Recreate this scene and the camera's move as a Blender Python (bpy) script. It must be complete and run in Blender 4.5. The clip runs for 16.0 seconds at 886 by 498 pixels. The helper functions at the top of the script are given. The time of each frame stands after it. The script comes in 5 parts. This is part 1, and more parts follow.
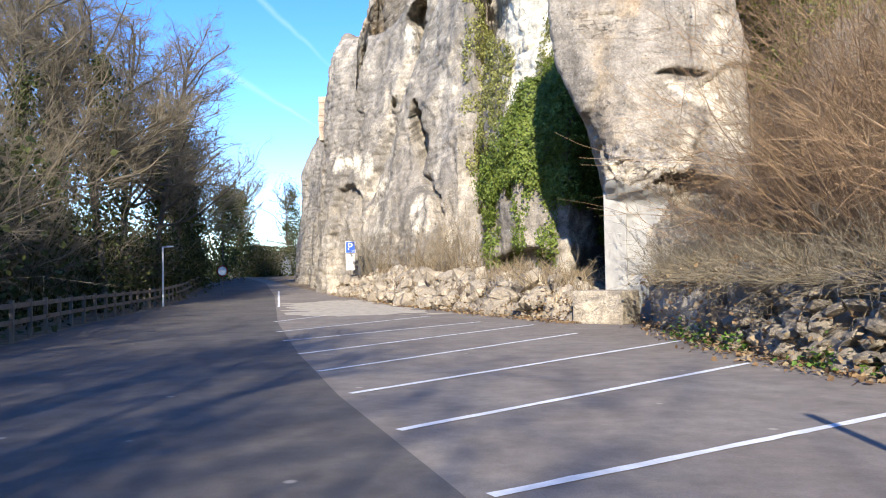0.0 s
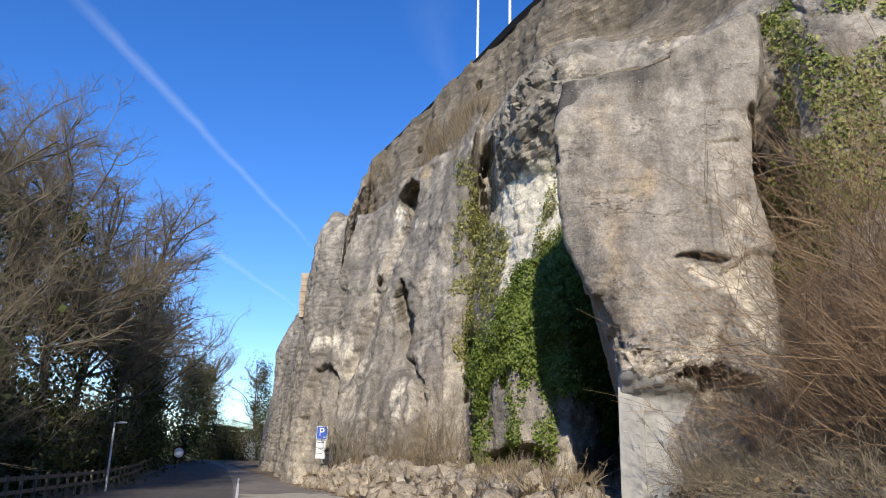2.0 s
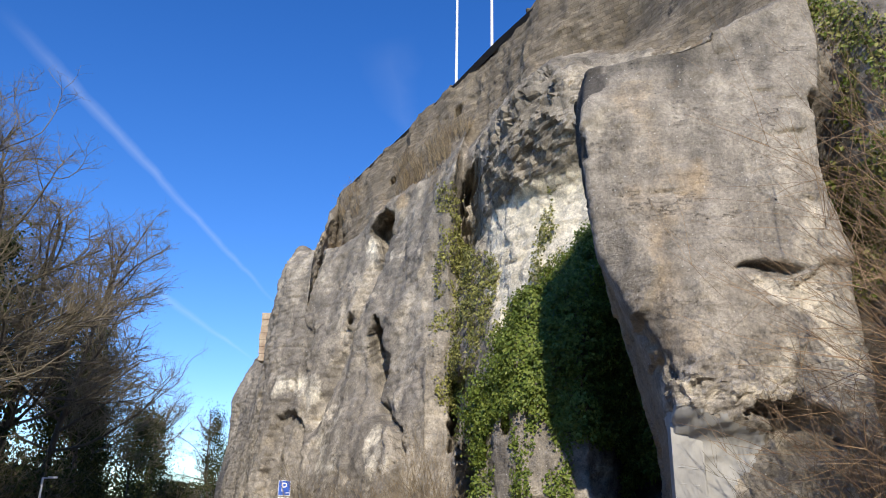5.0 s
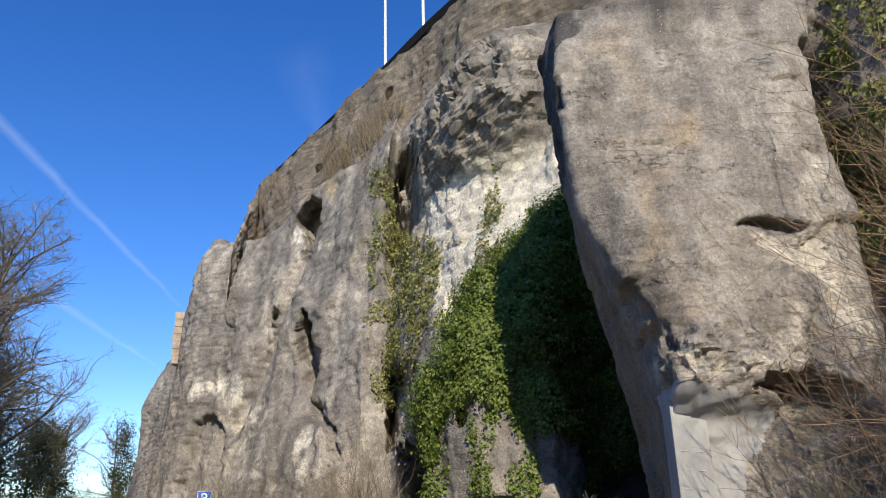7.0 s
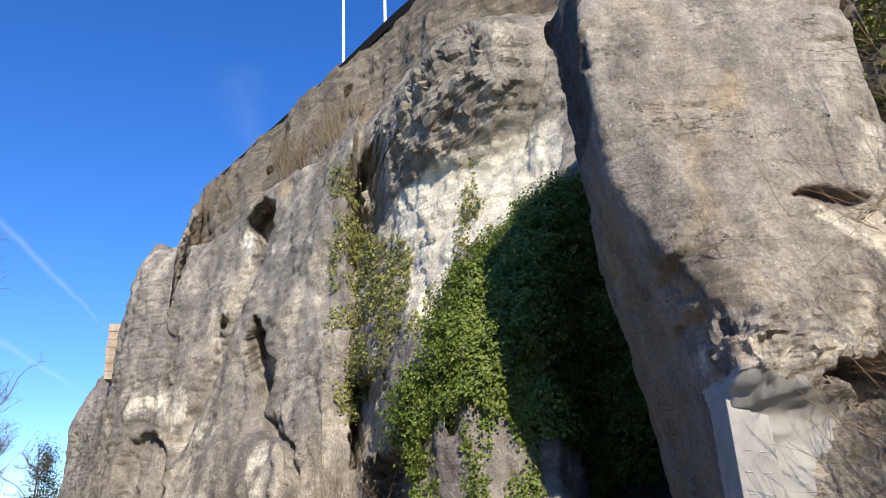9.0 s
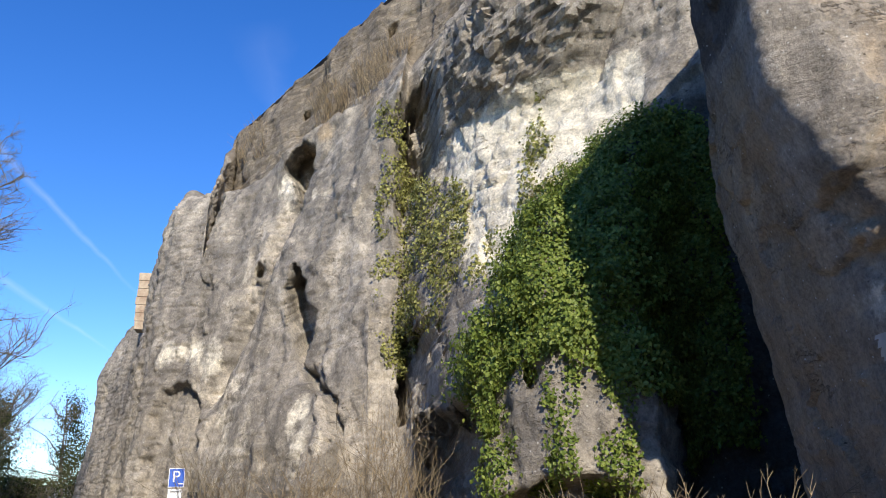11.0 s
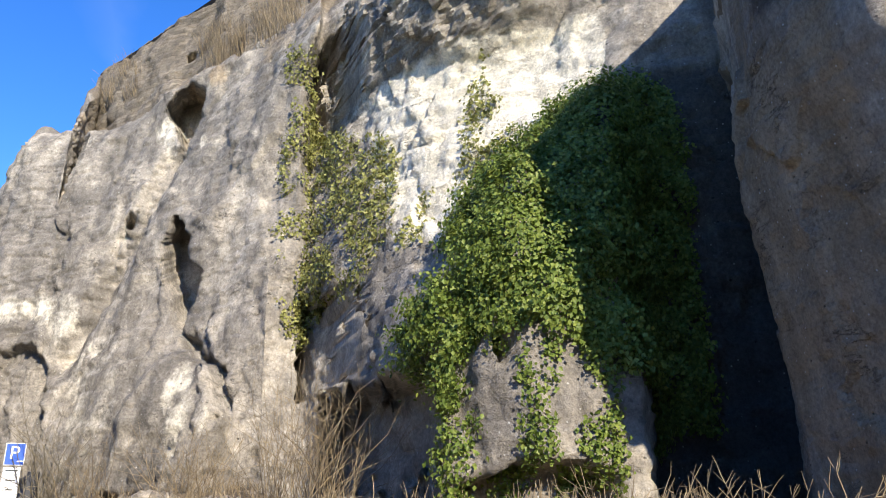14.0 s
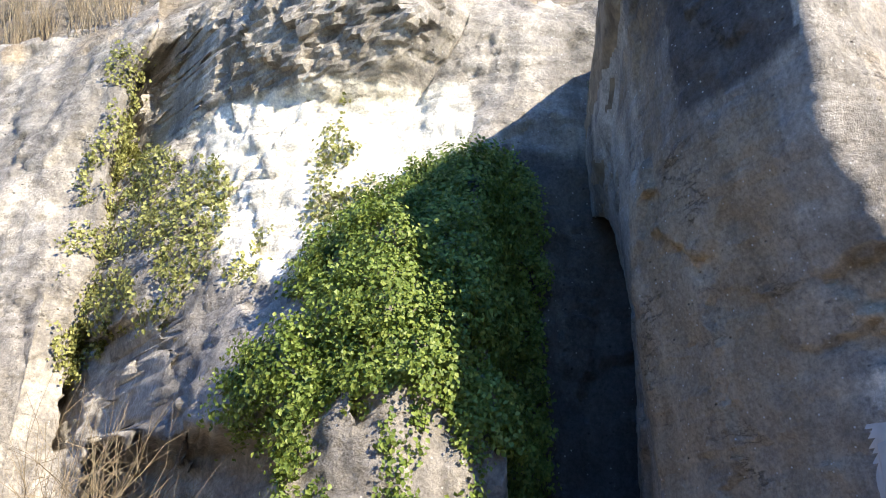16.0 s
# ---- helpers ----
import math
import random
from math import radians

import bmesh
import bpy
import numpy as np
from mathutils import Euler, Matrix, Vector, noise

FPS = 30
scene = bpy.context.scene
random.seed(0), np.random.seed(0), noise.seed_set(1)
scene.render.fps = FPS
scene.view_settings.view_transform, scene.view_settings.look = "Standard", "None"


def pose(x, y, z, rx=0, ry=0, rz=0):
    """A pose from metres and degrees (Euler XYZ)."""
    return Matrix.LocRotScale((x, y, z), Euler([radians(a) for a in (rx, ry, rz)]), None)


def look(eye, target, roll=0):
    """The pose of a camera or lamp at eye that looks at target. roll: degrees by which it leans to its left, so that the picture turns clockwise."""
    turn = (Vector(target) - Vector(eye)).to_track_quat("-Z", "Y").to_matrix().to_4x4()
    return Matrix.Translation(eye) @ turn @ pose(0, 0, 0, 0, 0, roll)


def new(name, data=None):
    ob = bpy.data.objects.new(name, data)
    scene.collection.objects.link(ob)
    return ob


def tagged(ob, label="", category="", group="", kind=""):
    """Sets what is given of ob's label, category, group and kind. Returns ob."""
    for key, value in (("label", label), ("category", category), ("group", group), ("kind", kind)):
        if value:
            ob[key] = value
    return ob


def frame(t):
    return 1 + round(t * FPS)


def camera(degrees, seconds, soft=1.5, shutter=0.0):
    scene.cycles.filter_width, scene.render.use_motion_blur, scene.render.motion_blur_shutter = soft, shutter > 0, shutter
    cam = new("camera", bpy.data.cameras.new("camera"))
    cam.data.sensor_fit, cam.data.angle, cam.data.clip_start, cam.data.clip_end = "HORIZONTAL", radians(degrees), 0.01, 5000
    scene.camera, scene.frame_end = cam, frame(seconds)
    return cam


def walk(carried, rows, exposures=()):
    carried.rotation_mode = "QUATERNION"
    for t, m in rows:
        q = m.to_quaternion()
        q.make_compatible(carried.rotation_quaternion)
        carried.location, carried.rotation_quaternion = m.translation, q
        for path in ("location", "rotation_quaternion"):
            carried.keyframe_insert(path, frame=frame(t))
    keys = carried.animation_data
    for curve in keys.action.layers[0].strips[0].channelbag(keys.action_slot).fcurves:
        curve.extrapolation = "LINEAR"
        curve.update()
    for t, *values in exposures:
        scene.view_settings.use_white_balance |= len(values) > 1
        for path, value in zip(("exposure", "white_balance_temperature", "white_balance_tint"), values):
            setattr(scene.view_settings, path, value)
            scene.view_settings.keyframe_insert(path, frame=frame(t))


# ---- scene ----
cam = camera(60.1, 16.0, 1.0)
PATH = [
    (0, look((0.776, -1.640, 1.574), (0.602, 1.554, 1.682), -1.1)),
    (0.5, look((0.752, -0.776, 1.701), (0.845, 2.376, 2.240), -1.1)),
    (1, look((0.528, -0.232, 1.717), (0.541, 2.861, 2.538), -0.2)),
    (1.5, look((0.211, 0.274, 1.733), (0.192, 3.349, 2.616), 1.5)),
    (2, look((0.080, 1.090, 1.750), (0.003, 4.166, 2.624), 1.6)),
    (2.5, look((-0.035, 1.858, 1.742), (-0.051, 4.915, 2.685), 2.3)),
    (3, look((-0.240, 2.448, 1.782), (-0.074, 5.474, 2.814), 3.3)),
    (3.5, look((-0.502, 3.206, 1.784), (-0.469, 6.234, 2.822), 0.8)),
    (3.7, look((-0.584, 3.552, 1.838), (-0.592, 6.582, 2.869), 0.7)),
    (5.8, look((-1.661, 6.645, 1.899), (-1.395, 9.637, 3.002), 0.4)),
    (6, look((-1.757, 6.928, 1.878), (-1.435, 9.915, 2.979), -0.0)),
    (6.5, look((-1.914, 7.704, 1.886), (-1.507, 10.680, 2.990), -1.1)),
    (7, look((-2.125, 8.493, 1.885), (-1.685, 11.467, 2.979), -1.7)),
    (7.5, look((-2.368, 9.333, 1.840), (-1.867, 12.294, 2.944), -1.6)),
    (8, look((-2.571, 10.018, 1.901), (-2.013, 12.954, 3.043), -1.6)),
    (8.5, look((-2.950, 10.770, 1.862), (-2.302, 13.670, 3.048), -1.8)),
    (9, look((-3.290, 11.315, 1.843), (-2.590, 14.210, 3.013), -3.0)),
    (9.2, look((-3.400, 11.589, 1.866), (-2.720, 14.496, 3.016), -3.6)),
    (11.3, look((-4.378, 14.662, 1.941), (-3.789, 17.629, 2.984), -0.4)),
    (11.5, look((-4.517, 14.901, 1.952), (-3.960, 17.872, 3.000), -0.3)),
    (12, look((-4.819, 15.501, 1.883), (-4.312, 18.478, 2.939), -1.0)),
    (12.5, look((-5.189, 16.093, 1.878), (-4.674, 19.074, 2.922), -1.7)),
    (13, look((-5.608, 16.606, 1.890), (-4.822, 19.549, 2.875), -1.5)),
    (13.5, look((-5.862, 17.264, 1.872), (-4.826, 20.142, 2.811), -0.8)),
    (14, look((-6.166, 17.838, 1.947), (-4.930, 20.618, 2.941), -0.2)),
    (14.5, look((-6.574, 18.443, 1.989), (-5.101, 21.053, 3.112), 0.1)),
    (15, look((-6.683, 19.083, 1.869), (-4.923, 21.498, 3.014), -0.4)),
    (15.5, look((-6.872, 19.883, 1.864), (-4.794, 22.018, 3.030), -0.5)),
    (16, look((-7.333, 20.614, 2.011), (-5.344, 22.763, 3.304), 2.6)),
]
# ---- end of path ----
walk(cam, PATH, [(0, 0.9), (0.5, 0.35), (1.0, 0.08), (3.7, 0.08), (7.0, -0.02), (8.2, 0.1), (9.2, 0.25), (11.3, 0.25), (12.5, 0.25), (13.5, 0.45), (14.5, 0.85), (15.2, 1.08), (16, 1.32)])

# ---- world, sun ----
TRAIL_A0, TRAIL_A1 = (-0.4207, 0.7699, 0.4799), (-0.1972, 0.9414, 0.2737)
TRAIL_B0, TRAIL_B1 = (-0.3234, 0.9095, 0.2611), (-0.2155, 0.9568, 0.1953)
TRAIL_C0, TRAIL_C1 = (-0.0475, 0.8318, 0.553), (-0.0246, 0.8817, 0.4712)
SUN = Vector((0.0, -1.0, 0.49)).normalized()   # towards the sun


def nn(nt, kind, **props):
    node = nt.nodes.new(kind)
    for key, value in props.items():
        if key == "op":
            node.operation = value
        elif key == "dtype":
            node.data_type = value
        elif key == "blend":
            node.blend_type = value
        elif key in node.inputs:
            node.inputs[key].default_value = value
    return node


world = bpy.data.worlds.new("sky")
scene.world = world
world.use_nodes = True
wt = world.node_tree
wt.nodes.clear()
sky = wt.nodes.new("ShaderNodeTexSky")
sky.sky_type = "NISHITA"
sky.sun_disc = False
sky.sun_elevation = math.asin(SUN.z)
sky.sun_rotation = math.atan2(SUN.x, SUN.y)
sky.air_density, sky.dust_density, sky.ozone_density = 1.0, 0.05, 3.0
sky.altitude = 900
hs = nn(wt, "ShaderNodeHueSaturation", Hue=0.515, Saturation=1.3, Value=1.35)
wt.links.new(sky.outputs[0], hs.inputs["Color"])


def wm(op, a, b=0.0, c=None):
    m = wt.nodes.new("ShaderNodeMath")
    m.operation = op
    for i, v in enumerate((a, b) if c is None else (a, b, c)):
        if hasattr(v, "is_linked"):
            wt.links.new(v, m.inputs[i])
        else:
            m.inputs[i].default_value = v
    return m.outputs[0]


def wdot(vec):
    d = wt.nodes.new("ShaderNodeVectorMath")
    d.operation = "DOT_PRODUCT"
    wt.links.new(sky_dir, d.inputs[0])
    d.inputs[1].default_value = vec
    return d.outputs["Value"]


sky_dir = wt.nodes.new("ShaderNodeTexCoord").outputs["Generated"]
sky_noise = wt.nodes.new("ShaderNodeTexNoise")
sky_noise.inputs["Scale"].default_value = 26.0
sky_noise.inputs["Detail"].default_value = 6.0
wt.links.new(sky_dir, sky_noise.inputs["Vector"])


def contrail(a, b, wide, strength):
    """A vapour trail along the great circle from direction a (wide, old end) to b (thin end)."""
    a, b = Vector(a).normalized(), Vector(b).normalized()
    n = a.cross(b).normalized()
    along = (b - a * a.dot(b)).normalized()
    t = wm("DIVIDE", wm("ARCTAN2", wdot(along), wdot(a)), a.angle(b))
    w = wm("MULTIPLY_ADD", wm("SUBTRACT", 1.0, t), wide, wide * 0.45)
    off = wm("ABSOLUTE", wm("ADD", wdot(n), wm("MULTIPLY", wm("SUBTRACT", sky_noise.outputs[0], 0.5), wide * 1.2)))
    core = wm("MAXIMUM", wm("SUBTRACT", 1.0, wm("DIVIDE", off, w)), 0.0)
    ends = wm("MULTIPLY", wm("MINIMUM", wm("MAXIMUM", wm("MULTIPLY", wm("ADD", t, 0.25), 3.0), 0.0), 1.0),
              wm("MINIMUM", wm("MAXIMUM", wm("MULTIPLY", wm("SUBTRACT", 1.15, t), 3.0), 0.0), 1.0))
    return wm("MULTIPLY", wm("MULTIPLY", core, ends), wm("MULTIPLY", wm("ADD", sky_noise.outputs[0], 0.4), strength))


cloud = wm("ADD", contrail(TRAIL_A0, TRAIL_A1, 0.007, 0.13), contrail(TRAIL_B0, TRAIL_B1, 0.005, 0.12))
cloud = wm("MINIMUM", wm("ADD", cloud, contrail(TRAIL_C0, TRAIL_C1, 0.03, 0.03)), 1.0)
sky_mix = wt.nodes.new("ShaderNodeMix")
sky_mix.data_type = "RGBA"
wt.links.new(cloud, sky_mix.inputs[0])
wt.links.new(hs.outputs[0], sky_mix.inputs[6])
sky_mix.inputs[7].default_value = (7.0, 7.6, 8.4, 1)
bg = nn(wt, "ShaderNodeBackground", Strength=0.145)
wo = wt.nodes.new("ShaderNodeOutputWorld")
wt.links.new(sky_mix.outputs[2], bg.inputs[0])
wt.links.new(bg.outputs[0], wo.inputs[0])

sun_data = bpy.data.lights.new("sun", "SUN")
sun_data.energy, sun_data.angle, sun_data.color = 5.0, radians(0.6), (1.0, 0.915, 0.78)
sun = new("sun", sun_data)
sun.matrix_world = look(SUN * 200, (0, 0, 0))

# ---- materials ----


def material(name, rough=0.85):
    m = bpy.data.materials.new(name)
    m.use_nodes = True
    nt = m.node_tree
    return m, nt, nt.nodes["Principled BSDF"]


def ramp(nt, source, stops):
    r = nt.nodes.new("ShaderNodeValToRGB")
    while len(r.color_ramp.elements) < len(stops):
        r.color_ramp.elements.new(0.5)
    for e, (p, c) in zip(r.color_ramp.elements, stops):
        e.position = p
        e.color = (*c, 1) if len(c) == 3 else c
    nt.links.new(source, r.inputs[0])
    return r.outputs[0]


def tex(nt, coords, scale, detail=6, rough=0.6, stretch=(1, 1, 1), kind="ShaderNodeTexNoise", shift=(0, 0, 0)):
    mp = nt.nodes.new("ShaderNodeMapping")
    mp.inputs["Scale"].default_value = stretch
    mp.inputs["Location"].default_value = shift
    nt.links.new(coords, mp.inputs[0])
    t = nt.nodes.new(kind)
    t.inputs["Scale"].default_value = scale
    if kind == "ShaderNodeTexNoise":
        t.inputs["Detail"].default_value = detail
        t.inputs["Roughness"].default_value = rough
    nt.links.new(mp.outputs[0], t.inputs["Vector"])
    return t.outputs[0]


def mix(nt, a, b, fac, blend="MIX"):
    m = nt.nodes.new("ShaderNodeMix")
    m.data_type, m.blend_type = "RGBA", blend
    for sock, v in ((m.inputs[6], a), (m.inputs[7], b), (m.inputs[0], fac)):
        if hasattr(v, "is_linked"):
            nt.links.new(v, sock)
        elif isinstance(v, (int, float)):
            sock.default_value = v
        else:
            sock.default_value = (*v, 1)
    return m.outputs[2]


def maths(nt, op, a, b=0.0, clamp=False):
    m = nt.nodes.new("ShaderNodeMath")
    m.operation, m.use_clamp = op, clamp
    for i, v in ((0, a), (1, b)):
        if hasattr(v, "is_linked"):
            nt.links.new(v, m.inputs[i])
        else:
            m.inputs[i].default_value = v
    return m.outputs[0]


def bump(nt, bsdf, height, strength=0.5, distance=0.05):
    b = nt.nodes.new("ShaderNodeBump")
    b.inputs["Strength"].default_value = strength
    b.inputs["Distance"].default_value = distance
    nt.links.new(height, b.inputs["Height"])
    nt.links.new(b.outputs[0], bsdf.inputs["Normal"])


def coords(nt, kind="Object"):
    return nt.nodes.new("ShaderNodeTexCoord").outputs[kind]


def attribute(nt, name):
    n = nt.nodes.new("ShaderNodeAttribute")
    n.attribute_name = name
    return n.outputs["Fac"]


def rock_material(name, pale, grey, dark, streak=0.7, patches=0.5, laid=False, fresh=(0.74, 0.67, 0.53), scale=1.0, relief=0.16):
    """Weathered limestone: dark runs, paler patches, bedding cracks and pits; fresh and rusty areas, painted shade and
    dark stain by attribute.
    """
    m, nt, b = material(name)
    co = coords(nt)
    big = tex(nt, co, 0.15 * scale, 6, 0.6, (1, 1, 0.7))
    run = tex(nt, co, 0.55 * scale, 9, 0.66, (1, 1, 0.13), shift=(3, 9, 0))
    mid = tex(nt, co, 1.1 * scale, 10, 0.72, (1, 1, 0.8), shift=(7, 3, 1))
    fine = tex(nt, co, 9.0 * scale, 9, 0.74)
    light = maths(nt, "ADD", tex(nt, co, 0.28 * scale, 9, 0.66, (1, 1, 0.7), shift=(21, 4, 8)), maths(nt, "MULTIPLY", maths(nt, "SUBTRACT", mid, 0.5), 0.4))
    base = mix(nt, grey, dark, maths(nt, "MULTIPLY", ramp(nt, run, [(0.43, (0, 0, 0)), (0.62, (1, 1, 1))]), streak))
    base = mix(nt, base, dark, maths(nt, "MULTIPLY", ramp(nt, big, [(0.45, (0, 0, 0)), (0.62, (1, 1, 1))]), 0.35))
    base = mix(nt, base, pale, maths(nt, "MULTIPLY", ramp(nt, light, [(0.50, (0, 0, 0)), (0.66, (1, 1, 1))]), patches))

    def area(key, lo=0.30, hi=0.78):
        edge = maths(nt, "ADD", attribute(nt, key), maths(nt, "MULTIPLY", maths(nt, "SUBTRACT", maths(nt, "MULTIPLY", maths(nt, "ADD", mid, run), 0.5), 0.5), 2.6))
        return ramp(nt, maths(nt, "MULTIPLY", edge, maths(nt, "MINIMUM", maths(nt, "MULTIPLY", attribute(nt, key), 6.0), 1.0)), [(lo, (0, 0, 0)), (hi, (1, 1, 1))])

    base = mix(nt, base, fresh, area("fresh"))
    # near-black for shade painted in alcove, brow and buttress side, and for upper-face stain
    base = mix(nt, base, (0.062, 0.057, 0.052), maths(nt, "MULTIPLY", area("shade_stain"), 0.85))
    base = mix(nt, base, (0.40, 0.275, 0.14), maths(nt, "MULTIPLY", area("rusty"), 0.42))
    base = mix(nt, base, mix(nt, (0.66, 0.66, 0.66), (1.32, 1.32, 1.32), ramp(nt, mid, [(0.34, (0, 0, 0)), (0.66, (1, 1, 1))])), 0.85, "MULTIPLY")
    base = mix(nt, base, mix(nt, (0.55, 0.55, 0.55), (1.4, 1.4, 1.4), ramp(nt, fine, [(0.33, (0, 0, 0)), (0.67, (1, 1, 1))])), 0.8, "MULTIPLY")
    # bedding cracks, thin and broken
    bed = tex(nt, co, 0.7 * scale, 9, 0.68, (0.5, 0.5, 1.7), shift=(1, 6, 3))
    line = ramp(nt, maths(nt, "ABSOLUTE", maths(nt, "SUBTRACT", bed, 0.5)), [(0.0, (1, 1, 1)), (0.007, (0, 0, 0))])
    gate = ramp(nt, tex(nt, co, 0.45 * scale, 4, 0.6, shift=(9, 9, 4)), [(0.54, (0, 0, 0)), (0.66, (1, 1, 1))])
    line = maths(nt, "MULTIPLY", line, gate)
    pit = ramp(nt, tex(nt, co, 2.3 * scale, 2, 0.5, (1, 1, 1.5), kind="ShaderNodeTexVoronoi"), [(0.05, (1, 1, 1)), (0.13, (0, 0, 0))])
    pit = maths(nt, "MULTIPLY", pit, ramp(nt, mid, [(0.50, (0, 0, 0)), (0.56, (1, 1, 1))]))
    base = mix(nt, base, (0.035, 0.03, 0.026), maths(nt, "MULTIPLY", maths(nt, "MAXIMUM", line, pit), 0.75))
    lich = tex(nt, co, 3.6 * scale, 2, 0.5, kind="ShaderNodeTexVoronoi", shift=(5, 5, 5))
    base = mix(nt, base, (0.66, 0.64, 0.58), maths(nt, "MULTIPLY", ramp(nt, lich, [(0.05, (1, 1, 1)), (0.11, (0, 0, 0))]), 0.7))
    h = maths(nt, "ADD", mid, maths(nt, "ADD", maths(nt, "MULTIPLY", fine, 0.35), maths(nt, "MULTIPLY", ramp(nt, bed, [(0.46, (0, 0, 0)), (0.54, (1, 1, 1))]), 0.12)))
    h = maths(nt, "SUBTRACT", h, maths(nt, "MULTIPLY", maths(nt, "MAXIMUM", line, pit), 0.35))
    if laid:
        # squared rubble courses along the line of the castle wall
        mp = nt.nodes.new("ShaderNodeMapping")
        mp.inputs["Rotation"].default_value = (0, 0, radians(59))
        nt.links.new(co, mp.inputs[0])
        sp = nt.nodes.new("ShaderNodeSeparateXYZ")
        nt.links.new(mp.outputs[0], sp.inputs[0])
        cb = nt.nodes.new("ShaderNodeCombineXYZ")
        nt.links.new(sp.outputs[0], cb.inputs[0])
        nt.links.new(sp.outputs[2], cb.inputs[1])
        br = nt.nodes.new("ShaderNodeTexBrick")
        for key, value in (("Scale", 1.0), ("Brick Width", 0.55), ("Row Height", 0.26), ("Mortar Size", 0.02), ("Color1", (0.7, 0.68, 0.64, 1)), ("Color2", (1.1, 1.05, 0.95, 1)), ("Mortar", (0.62, 0.58, 0.52, 1))):
            br.inputs[key].default_value = value
        nt.links.new(cb.outputs[0], br.inputs["Vector"])
        where = ramp(nt, attribute(nt, "laid"), [(0.4, (0, 0, 0)), (0.6, (1, 1, 1))])
        wall = mix(nt, mix(nt, base, (0.20, 0.168, 0.13), 0.55), br.outputs["Color"], 0.8, "MULTIPLY")
        base = mix(nt, base, wall, where)
        h = maths(nt, "SUBTRACT", h, maths(nt, "MULTIPLY", maths(nt, "MULTIPLY", br.outputs["Fac"], where), 0.3))
    nt.links.new(base, b.inputs["Base Color"])
    b.inputs["Roughness"].default_value = 0.95
    b.inputs["Specular IOR Level"].default_value = 0.25
    bump(nt, b, h, 1.0, relief)
    return m


def plain_material(name, col, rough=0.7, metal=0.0, vary=0.25, scale=6.0, stretch=(1, 1, 1), rel=0.01, spread=None):
    m, nt, b = material(name)
    co = coords(nt)
    n1 = tex(nt, co, scale, 6, 0.65, stretch)
    n2 = tex(nt, co, scale * 6, 4, 0.6, stretch)
    lo = tuple(c * (1 - vary) for c in col)
    hi = tuple(min(1, c * (1 + vary)) for c in (spread or col))
    c = mix(nt, lo, hi, ramp(nt, n1, [(0.3, (0, 0, 0)), (0.7, (1, 1, 1))]))
    c = mix(nt, c, mix(nt, (0.75, 0.75, 0.75), (1.2, 1.2, 1.2), n2), 0.7, "MULTIPLY")
    nt.links.new(c, b.inputs["Base Color"])
    b.inputs["Roughness"].default_value = rough
    b.inputs["Metallic"].default_value = metal
    if rel:
        bump(nt, b, n2, 0.5, rel)
    return m


ROCK = rock_material("weathered_limestone", (0.56, 0.49, 0.385), (0.345, 0.305, 0.25), (0.155, 0.138, 0.115), 0.8, 0.65, True)
ROCK_NEAR = rock_material("grey_limestone", (0.50, 0.44, 0.35), (0.36, 0.315, 0.255), (0.165, 0.147, 0.122), 0.75, 0.5, False, (0.66, 0.58, 0.45), 1.4, 0.10)
def asphalt_material(name, col, patch):
    m, nt, b = material(name)
    co = coords(nt)
    worn = tex(nt, co, 0.35, 7, 0.65)
    blot = tex(nt, co, 2.2, 8, 0.7, shift=(4, 1, 0))
    grit = tex(nt, co, 55.0, 4, 0.7)
    c = mix(nt, col, patch, ramp(nt, worn, [(0.40, (0, 0, 0)), (0.62, (1, 1, 1))]))
    c = mix(nt, c, mix(nt, (0.78, 0.78, 0.78), (1.18, 1.18, 1.18), ramp(nt, blot, [(0.35, (0, 0, 0)), (0.65, (1, 1, 1))])), 0.9, "MULTIPLY")
    c = mix(nt, c, mix(nt, (0.6, 0.6, 0.6), (1.4, 1.4, 1.4), grit), 0.9, "MULTIPLY")
    spot = ramp(nt, tex(nt, co, 0.9, 2, 0.5, kind="ShaderNodeTexVoronoi", shift=(2, 8, 0)), [(0.03, (1, 1, 1)), (0.06, (0, 0, 0))])
    c = mix(nt, c, (0.5, 0.45, 0.37), maths(nt, "MULTIPLY", spot, 0.6))
    nt.links.new(c, b.inputs["Base Color"])
    b.inputs["Roughness"].default_value = 0.9
    b.inputs["Specular IOR Level"].default_value = 0.3
    bump(nt, b, grit, 0.6, 0.008)
    return m


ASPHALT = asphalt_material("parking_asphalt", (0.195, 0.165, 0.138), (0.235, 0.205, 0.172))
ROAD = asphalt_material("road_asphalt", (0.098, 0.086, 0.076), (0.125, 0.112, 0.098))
PAINT = plain_material("worn_white_paint", (0.72, 0.72, 0.70), 0.7, vary=0.15, scale=3)
EARTH = plain_material("leaf_litter_earth", (0.12, 0.085, 0.055), 0.95, vary=0.5, scale=1.5, rel=0.06, spread=(0.2, 0.15, 0.09))
WHITE = plain_material("white_painted_metal", (0.8, 0.8, 0.8), 0.4, vary=0.05)

RENDER = plain_material("pale_render", (0.40, 0.385, 0.35), 0.85, vary=0.25, scale=0.9, stretch=(1, 1, 0.5), rel=0.012)

# ---- helpers for meshes ----


def ob_mesh(name, verts, faces, mat, smooth=False):
    me = bpy.data.meshes.new(name)
    me.from_pydata(verts, [], faces)
    if smooth:
        me.polygons.foreach_set("use_smooth", [True] * len(me.polygons))
    me.update()
    ob = new(name, me)
    for m in (mat if isinstance(mat, (list, tuple)) else [mat]):
        me.materials.append(m)
    return ob


